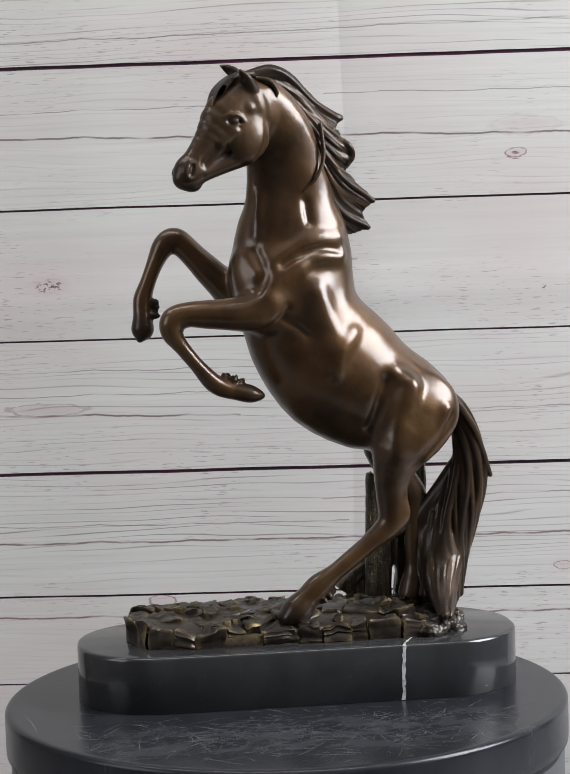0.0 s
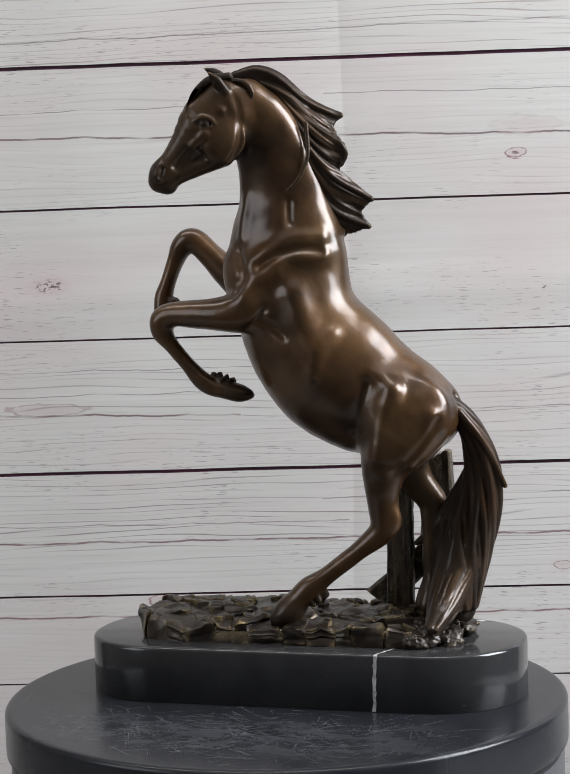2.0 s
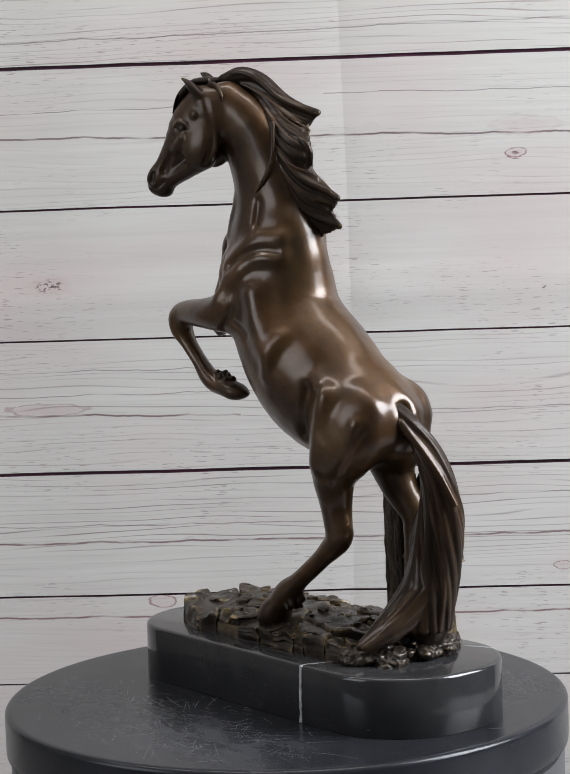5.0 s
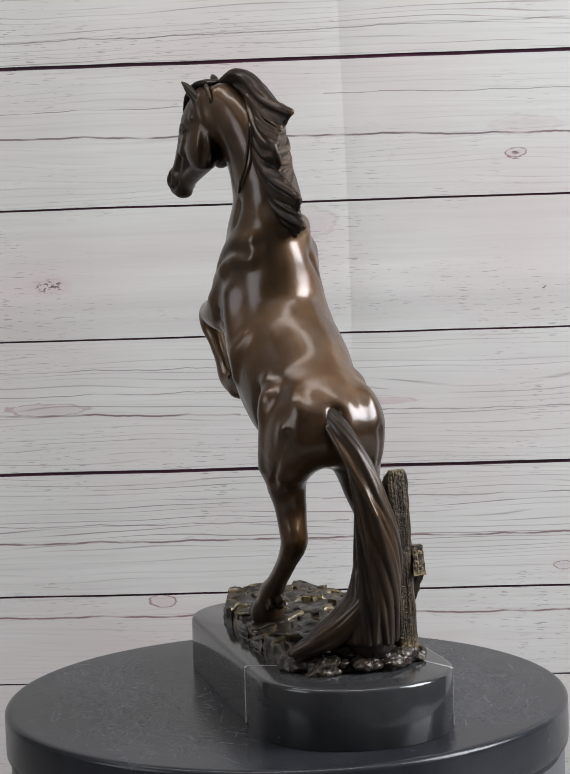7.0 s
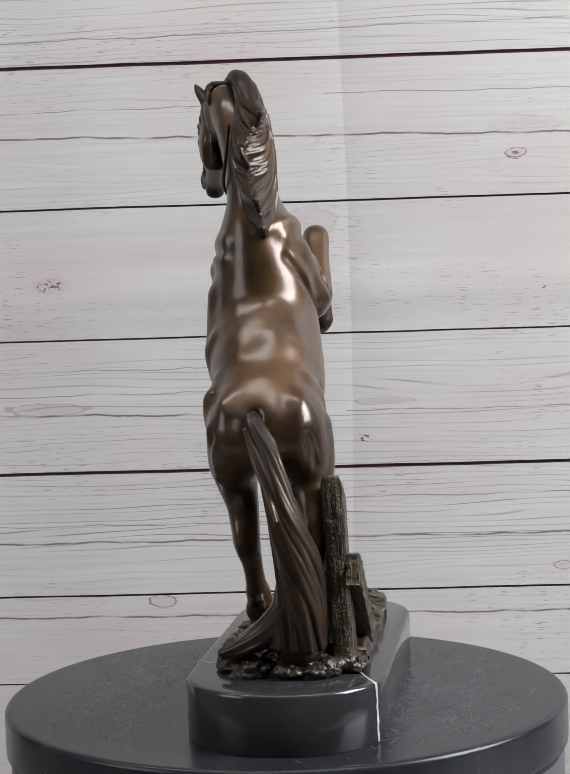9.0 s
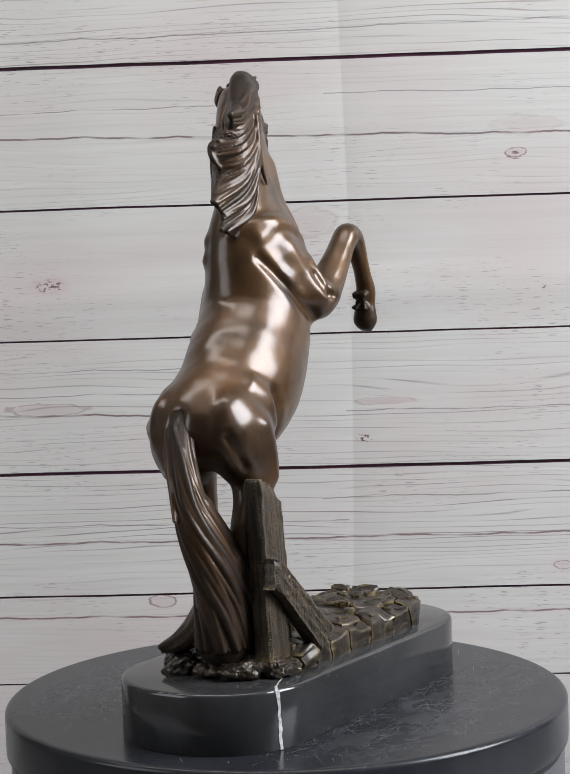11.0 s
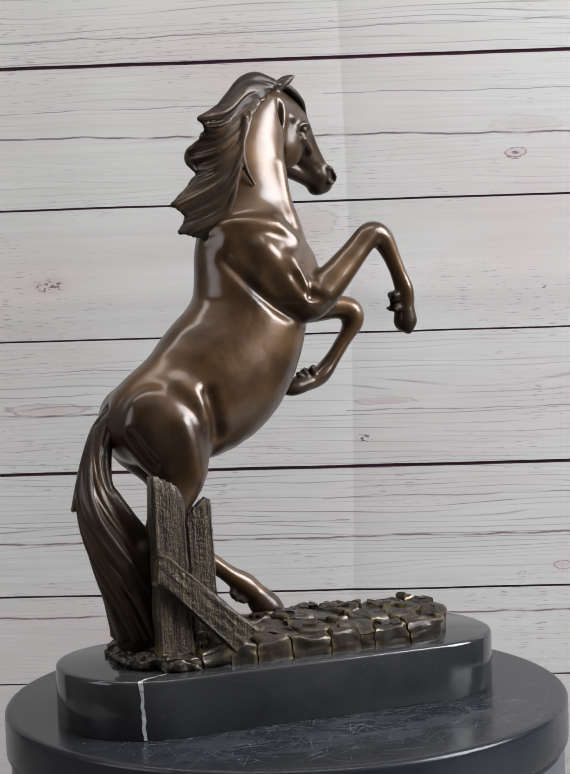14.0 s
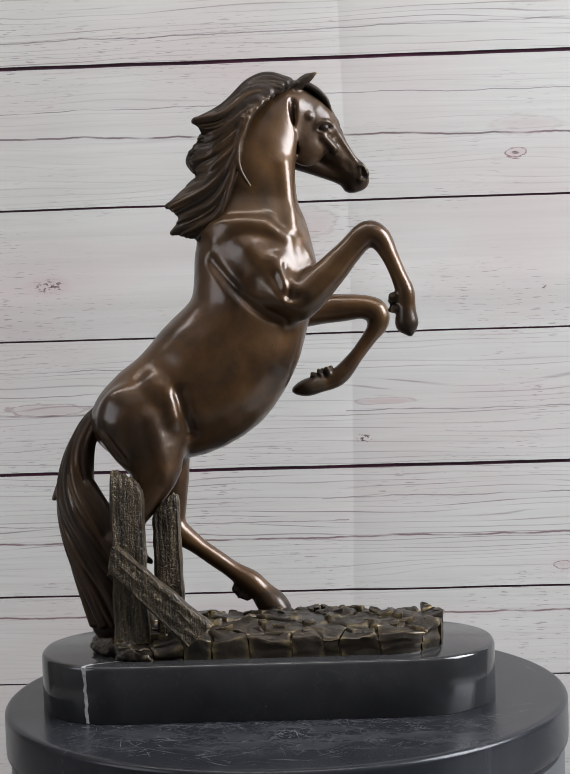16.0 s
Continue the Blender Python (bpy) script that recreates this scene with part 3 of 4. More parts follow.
def horse_head(c):
    side = (-0.36, 0.93, 0.05)
    c.paint = 0.55
    c.chain([(-13.1, -29, 331, 17.6, 11.3), (-25.0, -32, 323, 15.8, 12.2), (-34.6, -36, 311.5, 10.6, 9.0), (-42.5, -38.5, 301.8, 8.2, 7.6),
             (-47.8, -40, 296.0, 8.4, 7.6), (-50.6, -40.8, 292.0, 6.6, 6.4)], 5, side)
    c.chain([(-16, -33, 304.5, 6, 6.5), (-29, -36, 298.8, 4.6, 5.4), (-41, -39, 294.0, 4.4, 5.0), (-45, -40, 290.6, 4.2, 4.8)], 3, side)
    for lat in (-1, 1):
        def at(x, z, out):
            """A place on the head, out mm to one side of its middle plane."""
            mid = -32.0 + (x + 25) * 0.31
            return (x - 0.36 * out * lat, mid + 0.93 * out * lat, z)
        c.paint = 0.3
        c.lump(at(-17.5, 313.5, 7.8), (12.2, 5.4, 13.6), 2.2, (0, 20, 20))
        c.paint = 0.55
        # cheek bone, nasal bone, lid and temple
        c.chain([(*at(-27, 316.5, 11.2), 2.0, 2.0), (*at(-34, 309.5, 9.0), 2.0, 2.0), (*at(-39.5, 303.5, 7.4), 1.4, 1.4)], 2.2)
        c.chain([(*at(-33.5, 323, 7.2), 1.8, 1.8), (*at(-42.5, 310, 5.4), 1.5, 1.5), (*at(-49, 301, 4.6), 1.2, 1.2)], 2.2)
        c.chain([(*at(-36.5, 307, 9.6), 1.6, 1.6), (*at(-42.5, 299.5, 8.2), 1.4, 1.4)], 3.0, cut=True)
        c.lump(at(-27.4, 321.6, 12.4), (4.4, 2.6, 3.0), 1.4, (0, 30, 20), True)
        c.paint = 0.9
        c.lump(at(-27.2, 321.6, 10.8), (3.1, 2.2, 2.5), 0.4)
        c.paint = 0.55
        c.chain([(*at(-31.8, 323.5, 10.6), 1.2, 1.2), (*at(-28.5, 325.2, 12), 1.5, 1.3), (*at(-24.2, 324.2, 12.2), 1.3, 1.2), (*at(-21.8, 321.5, 12.0), 0.9, 0.9)], 0.9)
        c.chain([(*at(-30.5, 319.4, 10.9), 0.7, 0.7), (*at(-27, 318.6, 11.8), 0.8, 0.8), (*at(-23.6, 319.8, 12.0), 0.7, 0.7)], 0.8)
        c.lump(at(-18.5, 328.5, 11.0), (2.6, 2.0, 2.4), 1.6)
        # nostril and mouth
        c.paint = 0.8
        c.chain([(*at(-50.0, 299.5, 6.4), 2.4, 2.2), (*at(-52.0, 295.0, 7.0), 2.6, 2.2), (*at(-50.2, 291.5, 6.8), 2.0, 1.8)], 1.4)
        c.chain([(*at(-49.6, 298.0, 8.8), 1.5, 1.8), (*at(-50.6, 294.0, 8.8), 1.9, 2.0)], 0.7, cut=True)
        c.chain([(*at(-53, 289.3, 6.4), 0.7, 1.0), (*at(-47, 290.6, 7.6), 0.8, 1.1), (*at(-42.5, 293.4, 7.4), 0.6, 0.9)], 0.9, cut=True)
    c.paint = 0.95
    c.lump((-49.5, -40.4, 295.5), (5.0, 6.4, 5.6), 3.5)
    c.lump((-46.6, -40, 287.6), (4.4, 4.8, 3.0), 2.0)
    # ears
    c.paint = 0.9
    for base, mid, tip in (((-12, -38, 338.5), (-16, -41.5, 344.5), (-19.2, -44.6, 348.8)), ((-14, -24.5, 343.5), (-21.5, -25, 349.8), (-28, -25.0, 353.4))):
        c.chain([(*base, 3.0, 2.8), (*mid, 3.3, 2.4), (*tip, 0.7, 0.7)], 1.2, (0.5, 0.8, 0.2), 4)
        hollow = tuple((m + t) / 2 for m, t in zip(mid, tip))
        c.chain([(mid[0] - 1.8, mid[1] - 2.2, mid[2] - 0.5, 1.5, 1.2), (hollow[0] - 1.4, hollow[1] - 1.2, hollow[2], 0.9, 0.8)], 0.6, cut=True)
    # deep line behind the jaw
    c.chain([(-6.5, -40, 337, 1.4, 1.4), (-3.8, -38.5, 325, 1.8, 1.8), (-4.5, -37, 311, 2.6, 2.6), (-10, -37, 301, 2.2, 2.2)], 2.0, cut=True)
    c.chain([(-14, -15.5, 337, 1.4, 1.4), (-13, -16.0, 323, 1.7, 1.7), (-14.5, -18.0, 309, 1.8, 1.8)], 2.6, cut=True)


def horse_legs(c):
    # near foreleg, folded
    c.chain([(2, -19, 232, 20, 11), (-0.9, -21, 223.5, 17.5, 12.5), (-12.4, -25, 218.7, 11.8, 12), (-26.1, -26, 217.8, 9.2, 10), (-39.7, -25, 218.2, 8.1, 8.6), (-51, -24, 218.3, 7.0, 7.8),
             (-58.6, -23, 215.5, 7.2, 8.0), (-59.4, -22.5, 208.4, 6.1, 7.2), (-53.7, -21.5, 199.9, 4.5, 5.4), (-44.4, -20, 188.2, 4.4, 5.2), (-37, -19, 179.9, 5.5, 6.3),
             (-29.6, -18.3, 176, 5.3, 6.0), (-23.5, -17.5, 174.7, 4.6, 6.2)], 5)
    c.paint = 0.7
    c.chain([(-24.5, -17.4, 175, 5.4, 6.8), (-16.5, -16.2, 172.9, 5.2, 7.8), (-8.8, -15, 171.4, 1.4, 5.0)], 0.8)
    c.paint = 0.0
    # far foreleg, reaching
    c.chain([(3, 8, 236, 20, 10), (-2.1, 14, 229.5, 17, 12), (-14.4, 20, 224.3, 11.8, 11.5), (-29.8, 20, 237, 9.2, 9.6), (-43.9, 19, 251.5, 7.3, 8.0), (-53.0, 18.3, 260.2, 7.0, 7.8),
             (-60, 18.3, 257.4, 6.6, 7.4), (-65.7, 18.8, 246.7, 5.0, 5.8), (-70.3, 19, 235.7, 4.6, 5.4), (-73.3, 18.8, 227.4, 5.6, 6.2), (-73.7, 18.2, 219.2, 5.4, 6.0), (-73.7, 18, 215, 5.0, 6.2)], 5)
    c.paint = 0.7
    c.chain([(-73.5, 18, 215.5, 5.8, 6.8), (-74.0, 17.7, 210, 6.8, 7.6), (-76.4, 17.6, 201.8, 0.9, 3.4)], 0.8, fine=1)
    # near hind leg
    c.paint = 0.0
    c.chain([(78.5, -10.5, 160, 22.5, 14.5), (72.5, -12.5, 147.5, 21.0, 14.5), (65, -13.5, 132.6, 13.8, 11.6), (62.7, -11, 116.9, 9.7, 8.8), (62.8, -9.8, 104, 8.2, 7.8), (62.5, -9.2, 95.8, 7.7, 7.4), (50, -9.4, 85.2, 5.6, 6.2),
             (39.6, -10, 77.2, 5.2, 5.7), (27.9, -11, 68.3, 5.4, 6.0), (19.1, -11.5, 61.8, 7.0, 7.2), (13, -11.5, 56.2, 6.6, 7.2), (9.5, -11.2, 53, 6.8, 7.6)], 6)
    c.chain([(66.5, -12.5, 112, 3.2, 2.6), (69.5, -11.5, 102.5, 4.2, 3.6), (68.5, -11, 97.5, 3.8, 3.4)], 3)
    c.paint = 0.55
    c.chain([(10, -11.3, 52, 7.6, 8.6), (6, -11, 48, 8.6, 10), (0.5, -11, 44.8, 5.2, 9)], 0.6)
    c.paint = 0.0
    # far hind leg, left dark
    c.paint = 0.35
    c.chain([(77, 21, 160.5, 21.5, 15.5), (71.5, 23, 147.5, 20.5, 15), (67.5, 25.5, 134.5, 14.5, 11.8), (73, 27.5, 119.5, 10, 9.4), (82, 29.5, 107, 8.6, 8), (82.5, 29, 99, 7.6, 7.2), (82, 28, 83, 5.8, 6.2),
             (82, 27, 66, 5.6, 6), (82, 27, 59, 6.8, 7.2), (81, 26, 52.5, 7, 8)], 6)
    c.chain([(81, 26, 53, 8, 8.6), (80, 26, 47, 8.6, 9.6)], 1.5)


def tufts(c):
    """Hair at the fetlocks."""
    c.paint = 1.0
    random.seed(5)
    for (x, y, z), (dx, dz) in (((-26.5, -17.5, 181), (0.35, 0.9)), ((-66.8, 18.5, 221), (0.8, -0.15)), ((24, -11.5, 56), (0.5, -0.8))):
        for k in range(16):
            a = random.uniform(-0.5, 0.5)
            px, pz = x + a * 11 * dz, z - a * 11 * dx
            q = random.uniform(-3.6, 3.6)
            far = random.uniform(0.5, 4.2) * (1 - abs(a))
            c.chain([(px - dx * 4, y + q * 0.6, pz - dz * 4, 1.7, 1.9), (px + dx * far * 0.4, y + q, pz + dz * far * 0.4, 1.5, 1.5), (px + dx * far + a * 3, y + q * 1.2, pz + dz * far, 0.8, 0.8)], 1.1, fine=2)


def horse_muscles(c):
    c.paint = 0.0
    # shoulders, breast and forearm bulges
    c.lump((-4, -21, 240), (13.5, 8.5, 18), 4, (0, 18, 0))
    c.lump((11, -19.5, 249), (11, 7, 17), 6, (0, 30, 0))
    c.lump((-2, 12, 240), (14, 9, 19), 6, (0, 18, 0))
    c.lump((12, 10, 250), (11, 7, 17), 6, (0, 30, 0))
    c.lump((-16, -14, 238), (8, 9, 15), 6, (0, -8, 0))
    c.lump((-16, 5, 238), (8, 9, 15), 6, (0, -8, 0))
    # haunches
    c.lump((80, -12.5, 157), (19, 9.0, 24), 6, (0, 35, 0))
    c.lump((78, 24.5, 157), (19, 10, 24), 6, (0, 35, 0))
    c.lump((70, -17.5, 171), (5, 2.6, 5), 6)
    c.lump((70, 26, 171), (5, 2.6, 5), 6)
    c.chain([(101, 4, 168, 1.5, 2), (106, 4, 150, 2, 2.5), (100, 5, 138, 3, 3.5)], 6, cut=True)
    c.soften(3)
    # raised lines: shoulder blade, upper arm, hip, thigh, neck
    for side, r, k, rows in ((-1, 2.8, 4, ((-1, 238), (6, 243), (21, 248), (34, 249))),
                             (-1, 4.0, 5, ((-6, 227), (0, 234), (10, 241))), (-1, 2.6, 6, ((64, 181), (71, 176), (71, 168))), (-1, 2.4, 6, ((73, 174), (67, 156), (64, 138))),
                             (1, 2.6, 5, ((30, 260), (19, 266), (4, 267))), (1, 2.4, 6, ((68, 181), (60, 174), (57, 162))),
                             (1, 2.6, 4, ((-7, 300), (-9, 280), (-11, 264))), (1, 5.0, 6, ((12, 252), (4, 240), (-4, 230))), (-1, 2.8, 9, ((20, 228), (24, 214), (30, 200))),
                             (1, 3.0, 6, ((70, 160), (66, 146), (64, 134))),
                             (-1, 2.2, 3, ((-9, 240), (7, 252), (21, 257.5), (34, 258.5))),
                             (-1, 1.6, 2, ((-8, 282), (-9, 272), (-10, 261))),
                             (1, 2.2, 3, ((40, 262), (26, 268), (3, 265), (-8, 258))), (1, 2.6, 4, ((-2, 246), (-7, 236), (-8, 226))), (-1, 2.0, 4, ((40, 205), (34, 196), (30, 184))), (-1, 1.8, 3, ((93, 160), (90, 147), (80, 134)))):
        c.chain(c.onto(side, rows, r * 0.9, 0.62 * r), k + 3)
    # hollows: between those lines, behind the elbow, before the thigh, under the shoulder
    for side, r, k, rows in ((-1, 1.2, 2.5, ((2, 244), (12, 249.5), (25, 252.3), (35, 251))), 
                             (-1, 1.7, 5, ((59, 178), (55, 165), (50, 152))), (-1, 1.0, 3, ((97, 157), (92, 149), (85, 140), (73, 129))),
                             (-1, 1.4, 4, ((-12, 252), (-9, 240), (-12, 230))),
                             (1, 2.0, 3.5, ((34, 248), (22, 233), (8, 220), (-5, 214))), (1, 1.0, 3, ((-1, 238), (-6, 228), (-14, 226))),
                             (-1, 1.3, 2, ((17, 279), (17.5, 272), (18, 267))), (-1, 1.4, 2, ((2, 214), (9, 210), (15, 205))), (-1, 1.2, 2, ((4, 220), (-2, 213), (-8, 209))),
                             (1, 1.5, 2, ((-8, 243), (-10, 234), (-9.6, 226))), (1, 1.7, 5, ((53, 176), (50, 165), (47, 153))), (1, 1.0, 3, ((97, 157), (92, 149), (85, 140)))):
        c.chain(c.onto(side, rows, r * 0.85, 0.0), k + 1.5, cut=True)


# Mane: crest starts, two places along the flow on the near and on the far side, and the ends along the outer edge.
MANE_START = [((-12, -24, 348.5), (-9, -13, 346)), ((-6, -21, 348.5), (-5, -11, 342.5)), ((2, -18, 345), (-1, -8, 339)), ((9, -15, 338.5), (4, -4, 335)), ((15, -14, 332), (9, -1, 330.5)),
              ((18, -14, 327), (12, 0.5, 326)), ((20, -14.5, 322), (14.5, 1.5, 321)), ((22, -14, 315), (15.5, 2, 316)), ((24, -13, 306), (16, 2, 311)), ((26, -12, 294), (17, 2, 306))]
MANE_MID = [((0, -20, 351.2), (12, -15, 346.5), (2, -12, 349), (14, -7, 343)), ((9, -16, 348), (23, -9, 335.5), (10, -5, 341), (25, 0, 329.5)), ((15, -14, 338.5), (27, -9, 326.5), (12, -3, 334), (27, 1, 322)),
            ((21, -14, 327), (33, -13, 317), (15, 0, 325), (31, 1.5, 313)), ((24.5, -15, 318), (36, -13, 307), (17, 2, 317), (32, 2, 305)), ((26, -15.5, 312), (35, -13, 300), (18, 3, 312), (32, 3, 299)),
            ((27.5, -15.5, 306), (39, -11, 291), (19, 4, 308), (33, 4, 291)), ((28.2, -14.5, 297.5), (38.5, -9, 281), (20, 5, 301), (31.5, 5, 282.5)), ((29, -13, 289), (39.5, -6, 273), (21.5, 5.5, 295), (31, 6, 275)),
            ((31, -10, 277), (37.5, -3, 265), (23, 6, 287), (29.5, 6.5, 270))]
MANE_END = [(24, -9, 331.5), (41.3, 2, 326), (36.5, -1, 320.5), (44.5, -8, 309), (45, -8, 302), (40.5, -6, 296), (58, 0, 279), (50.5, 1, 272.5), (55.5, 3, 264), (41, 2, 260)]
TAIL = [(95, 1.5, 168, 6, 6), (102.5, 5, 160, 7.4, 6.6), (109.6, 10.5, 149, 7.2, 6.2), (113, 14.3, 137, 8.2, 6.3), (113.8, 17.5, 124, 10.6, 7.4), (111, 20.8, 110, 14, 9.8), (106, 23.5, 95, 16.2, 11.6),
        (101.3, 24.6, 80, 16.6, 12.2), (98, 24, 66, 16.2, 13), (95, 22, 48, 15, 15)]


def combed(c, guides, spacing, thick, seed):
    """Lays thin locks side by side between neighbouring guides, waving together."""
    rnd = random.Random(seed)
    total = 0.0
    for a, b in zip(guides, guides[1:]):
        gap = max(math.dist(p, q) for p, q in zip(a, b))
        n = max(2, int(gap / spacing))
        for k in range(n):
            u = k / n
            total += 1
            r = thick * rnd.choice((0.7, 0.9, 1.0, 1.35))
            c.paint = rnd.uniform(0.4, 1.0)
            rows = []
            for i, p in enumerate(between(a, b, u)):
                v = i / (len(a) - 1)
                sway = 0.9 * math.sin(total * 0.9 + v * 3)
                lift = rnd.uniform(-0.9, 0.9)
                rows.append((p[0] + 0.4 * sway, p[1] + lift, p[2] + 0.6 * sway, r * (1.0 if v < 0.9 else 0.72), r * (1.0 if v < 0.9 else 0.72)))
            c.chain(rows, 0.25, (0, 1, 0), 5)


def mane(c):
    c.paint = 1.0
    side = (0, 1, 0)
    left = [[s[0], m[0], m[1], e] for s, m, e in zip(MANE_START, MANE_MID, MANE_END)]
    right = [[s[1], m[2], m[3], (e[0], e[1] + 0.5, e[2])] for s, m, e in zip(MANE_START, MANE_MID, MANE_END)]
    for a, b in zip(left, right):
        for u in (0.25, 0.5, 0.75):
            rows = between(a, b, u)
            c.chain([(*p, 3.6 if i < 2 else (2.8 if i == 2 else 1.2), 3.6 if i < 2 else (2.8 if i == 2 else 1.2)) for i, p in enumerate(rows)], 1.5, side, 4)
    for k in range(len(left) - 1):
        for u in (0.35, 0.7):
            rows = between(between(left[k], left[k + 1], u), between(right[k], right[k + 1], u), 0.5)
            c.chain([(*p, 3.6 if i < 2 else (2.8 if i == 2 else 1.2), 3.6 if i < 2 else (2.8 if i == 2 else 1.2)) for i, p in enumerate(rows)], 1.5, side, 4)
    combed(c, left, 1.75, 1.15, 1)
    combed(c, right, 1.75, 1.15, 2)
    # curls and loose wisps
    strand(c, [(27, -18, 321), (28, -20, 303), (23.2, -22.5, 291), (16.2, -22.5, 284.5)], 1.35, 0.7, 0.9, side)
    strand(c, [(13.9, 1, 327), (17.5, 4.5, 310), (16.5, 5.5, 298), (11.3, 5, 289)], 1.7, 0.8, 0.9, side)
    strand(c, [(-8.9, -33, 345), (-2.4, -34, 343.5), (1.5, -33.5, 338), (0.3, -32, 333.5)], 1.6, 0.8, 0.9, side)
    strand(c, [(30, 0, 330), (36, 2, 327.5), (40, 2.5, 326.5), (42, 1.5, 325.5)], 2.0, 1.2, 0.8, side)
    strand(c, [(36, -9, 312), (43, -10, 310), (46, -8, 304), (43, -5, 298)], 2.2, 1.2, 0.8, side)
    strand(c, [(38, -8, 296), (46, -4, 287), (54, 0, 281.5), (58.6, 0, 278.5)], 2.0, 1.0, 0.8, side)
    # forelock between the ears, down the brow
    c.paint = 1.0
    for k in range(15):
        u = k / 14 - 0.5
        strand(c, [(-13 - 3 * u, -28 + 10 * u, 347.5), (-22.1 - 3 * u, -31.2 + 13 * u, 346.3), (-30.3 - 4 * u, -34 + 14 * u, 339.2), (-34.6 - 3 * u, -35.4 + 13 * u, 328.8 + 4 * abs(u))], 2.0, 0.8, 0.6, side)


def tail(c):
    c.paint = 1.0
    side = (0, 1, 0)
    rnd = random.Random(7)
    c.chain([(x, y, z, a * 0.84, b * 0.84) for x, y, z, a, b in TAIL], 3)
    for k in range(34):
        a0 = 2 * math.pi * k / 34
        c.paint = rnd.uniform(0.35, 1.0)
        lock, fat = [], rnd.choice((1.1, 1.5, 2.0, 2.5)) * rnd.uniform(0.9, 1.1)
        for i, (x, y, z, a, b) in enumerate(TAIL):
            w = a0 + 0.30 * i + 0.12 * math.sin(k * 1.7 + i)
            r = fat * (0.75 if i < 3 else 1.0)
            lock.append((x + a * 0.84 * math.cos(w), y + b * 0.84 * math.sin(w), z, r, r))
        c.chain(lock, 0.35, side, 4)
    # the end, swept out over the ground
    c.paint = 0.8
    c.chain([(98, 22, 78, 11, 9), (95.5, 16, 65, 10.5, 9), (93, 7, 55, 8.5, 8), (91.5, -5, 48, 6.5, 6), (90.3, -13, 44.5, 4.2, 4.5), (89.9, -20, 42.5, 2.2, 2.5)], 5, side)
    for k in range(30):
        a = -0.9 + 3.6 * k / 29
        ox, oz = math.cos(a), math.sin(a)
        c.paint = rnd.uniform(0.35, 1.0)
        r = rnd.choice((0.9, 1.3, 1.8))
        high = rnd.uniform(0, 8)
        strand(c, [(103 + 12 * ox, 21 - 4 * oz, 88 + high + 3 * oz), (98 + 11.5 * ox, 18 - 5 * oz, 71 + 5 * oz), (94 + 9.5 * ox, 8 - 4 * oz, 57 + 6.5 * oz), (92 + 7 * ox, -5 - oz, 48 + 6 * oz), (90 + 3.4 * ox, -19.5 + rnd.uniform(-1.5, 4), 42 + 2.6 * oz)],
               r, 0.9, 0.3, side, 0.5)
    strand(c, [(105, -1, 160), (114, 4, 147), (121, 11, 132), (126.6, 16.5, 117)], 2.2, 1.4, 0.8, side)
    strand(c, [(104, 0, 160), (115, 6, 146), (121, 13, 128), (122, 18, 112)], 1.8, 1.0, 0.6, side)
    # lock that curls forward over the hock
    c.paint = 0.9
    c.chain([(106, 20, 122, 5, 5), (98, 23, 108, 6, 5.5), (88, 26, 95, 5.5, 5), (79, 28, 86, 3.4, 3.2), (72, 29, 82, 1.2, 1.2)], 3, side)
    for k in range(5):
        q = k - 2
        strand(c, [(106, 19 + q, 124 + q), (97, 21 + 1.5 * q, 110 + 1.6 * q), (88, 25 + q, 97 + 2 * q), (79, 28 + 0.8 * q, 87 + 1.2 * q), (72, 29, 82 + 0.4 * q)], 1.6, 0.8, 0.4, side)
    c.chain([(92, 27, 92, 9, 7), (87, 28, 72, 8, 7), (86, 28, 46, 9, 8)], 3, side)


def sculpture():
    root = tagged(new("horse_sculpture"), "brown bronze rearing horse statue on a black marble base", "sculpture")
    clay = Clay((-84, -56, 40), (112, 60, 358), 0.75)
    horse_body(clay)
    clay.soften(10)
    horse_legs(clay)
    clay.soften(3)
    horse_muscles(clay)
    clay.soften(3)
    clay.ripple(0.15)
    horse_head(clay)
    tufts(clay)
    hair = Clay((-40, -42, 254), (64, 14, 360), 0.6)
    mane(hair)
    brush = Clay((66, -30, 34), (132, 46, 184), 0.6)
    tail(brush)
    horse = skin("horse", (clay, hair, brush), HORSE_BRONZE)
    horse.parent = root
    tagged(horse, "rearing horse in brown patinated bronze")
    return root


sculpture_root = sculpture()

# ---- marble base, ground and fence of the sculpture ----
CX, CY = 0.0091, 0.0140
TOP = 0.0316


def marble_base(root):
    bm = bmesh.new()
    rings = []
    for inset, z in ((0.0004, 0.0), (0.0, 0.0006), (0.0, TOP - 0.0022), (0.0004, TOP - 0.0010), (0.0012, TOP - 0.0003), (0.0024, TOP)):
        rings.append([bm.verts.new((x, y, z)) for x, y in stadium(CX, CY, 0.1273 - inset, 0.0526 - inset, 0.0490 - inset)])
    n = len(rings[0])
    for a, b in zip(rings, rings[1:]):
        for k in range(n):
            bm.faces.new((a[k], a[(k + 1) % n], b[(k + 1) % n], b[k]))
    bm.faces.new(rings[-1])
    bm.faces.new(rings[0][::-1])
    base = part("marble_base", bm, MARBLE, root, "polished black marble slab with rounded ends", True)
    return base


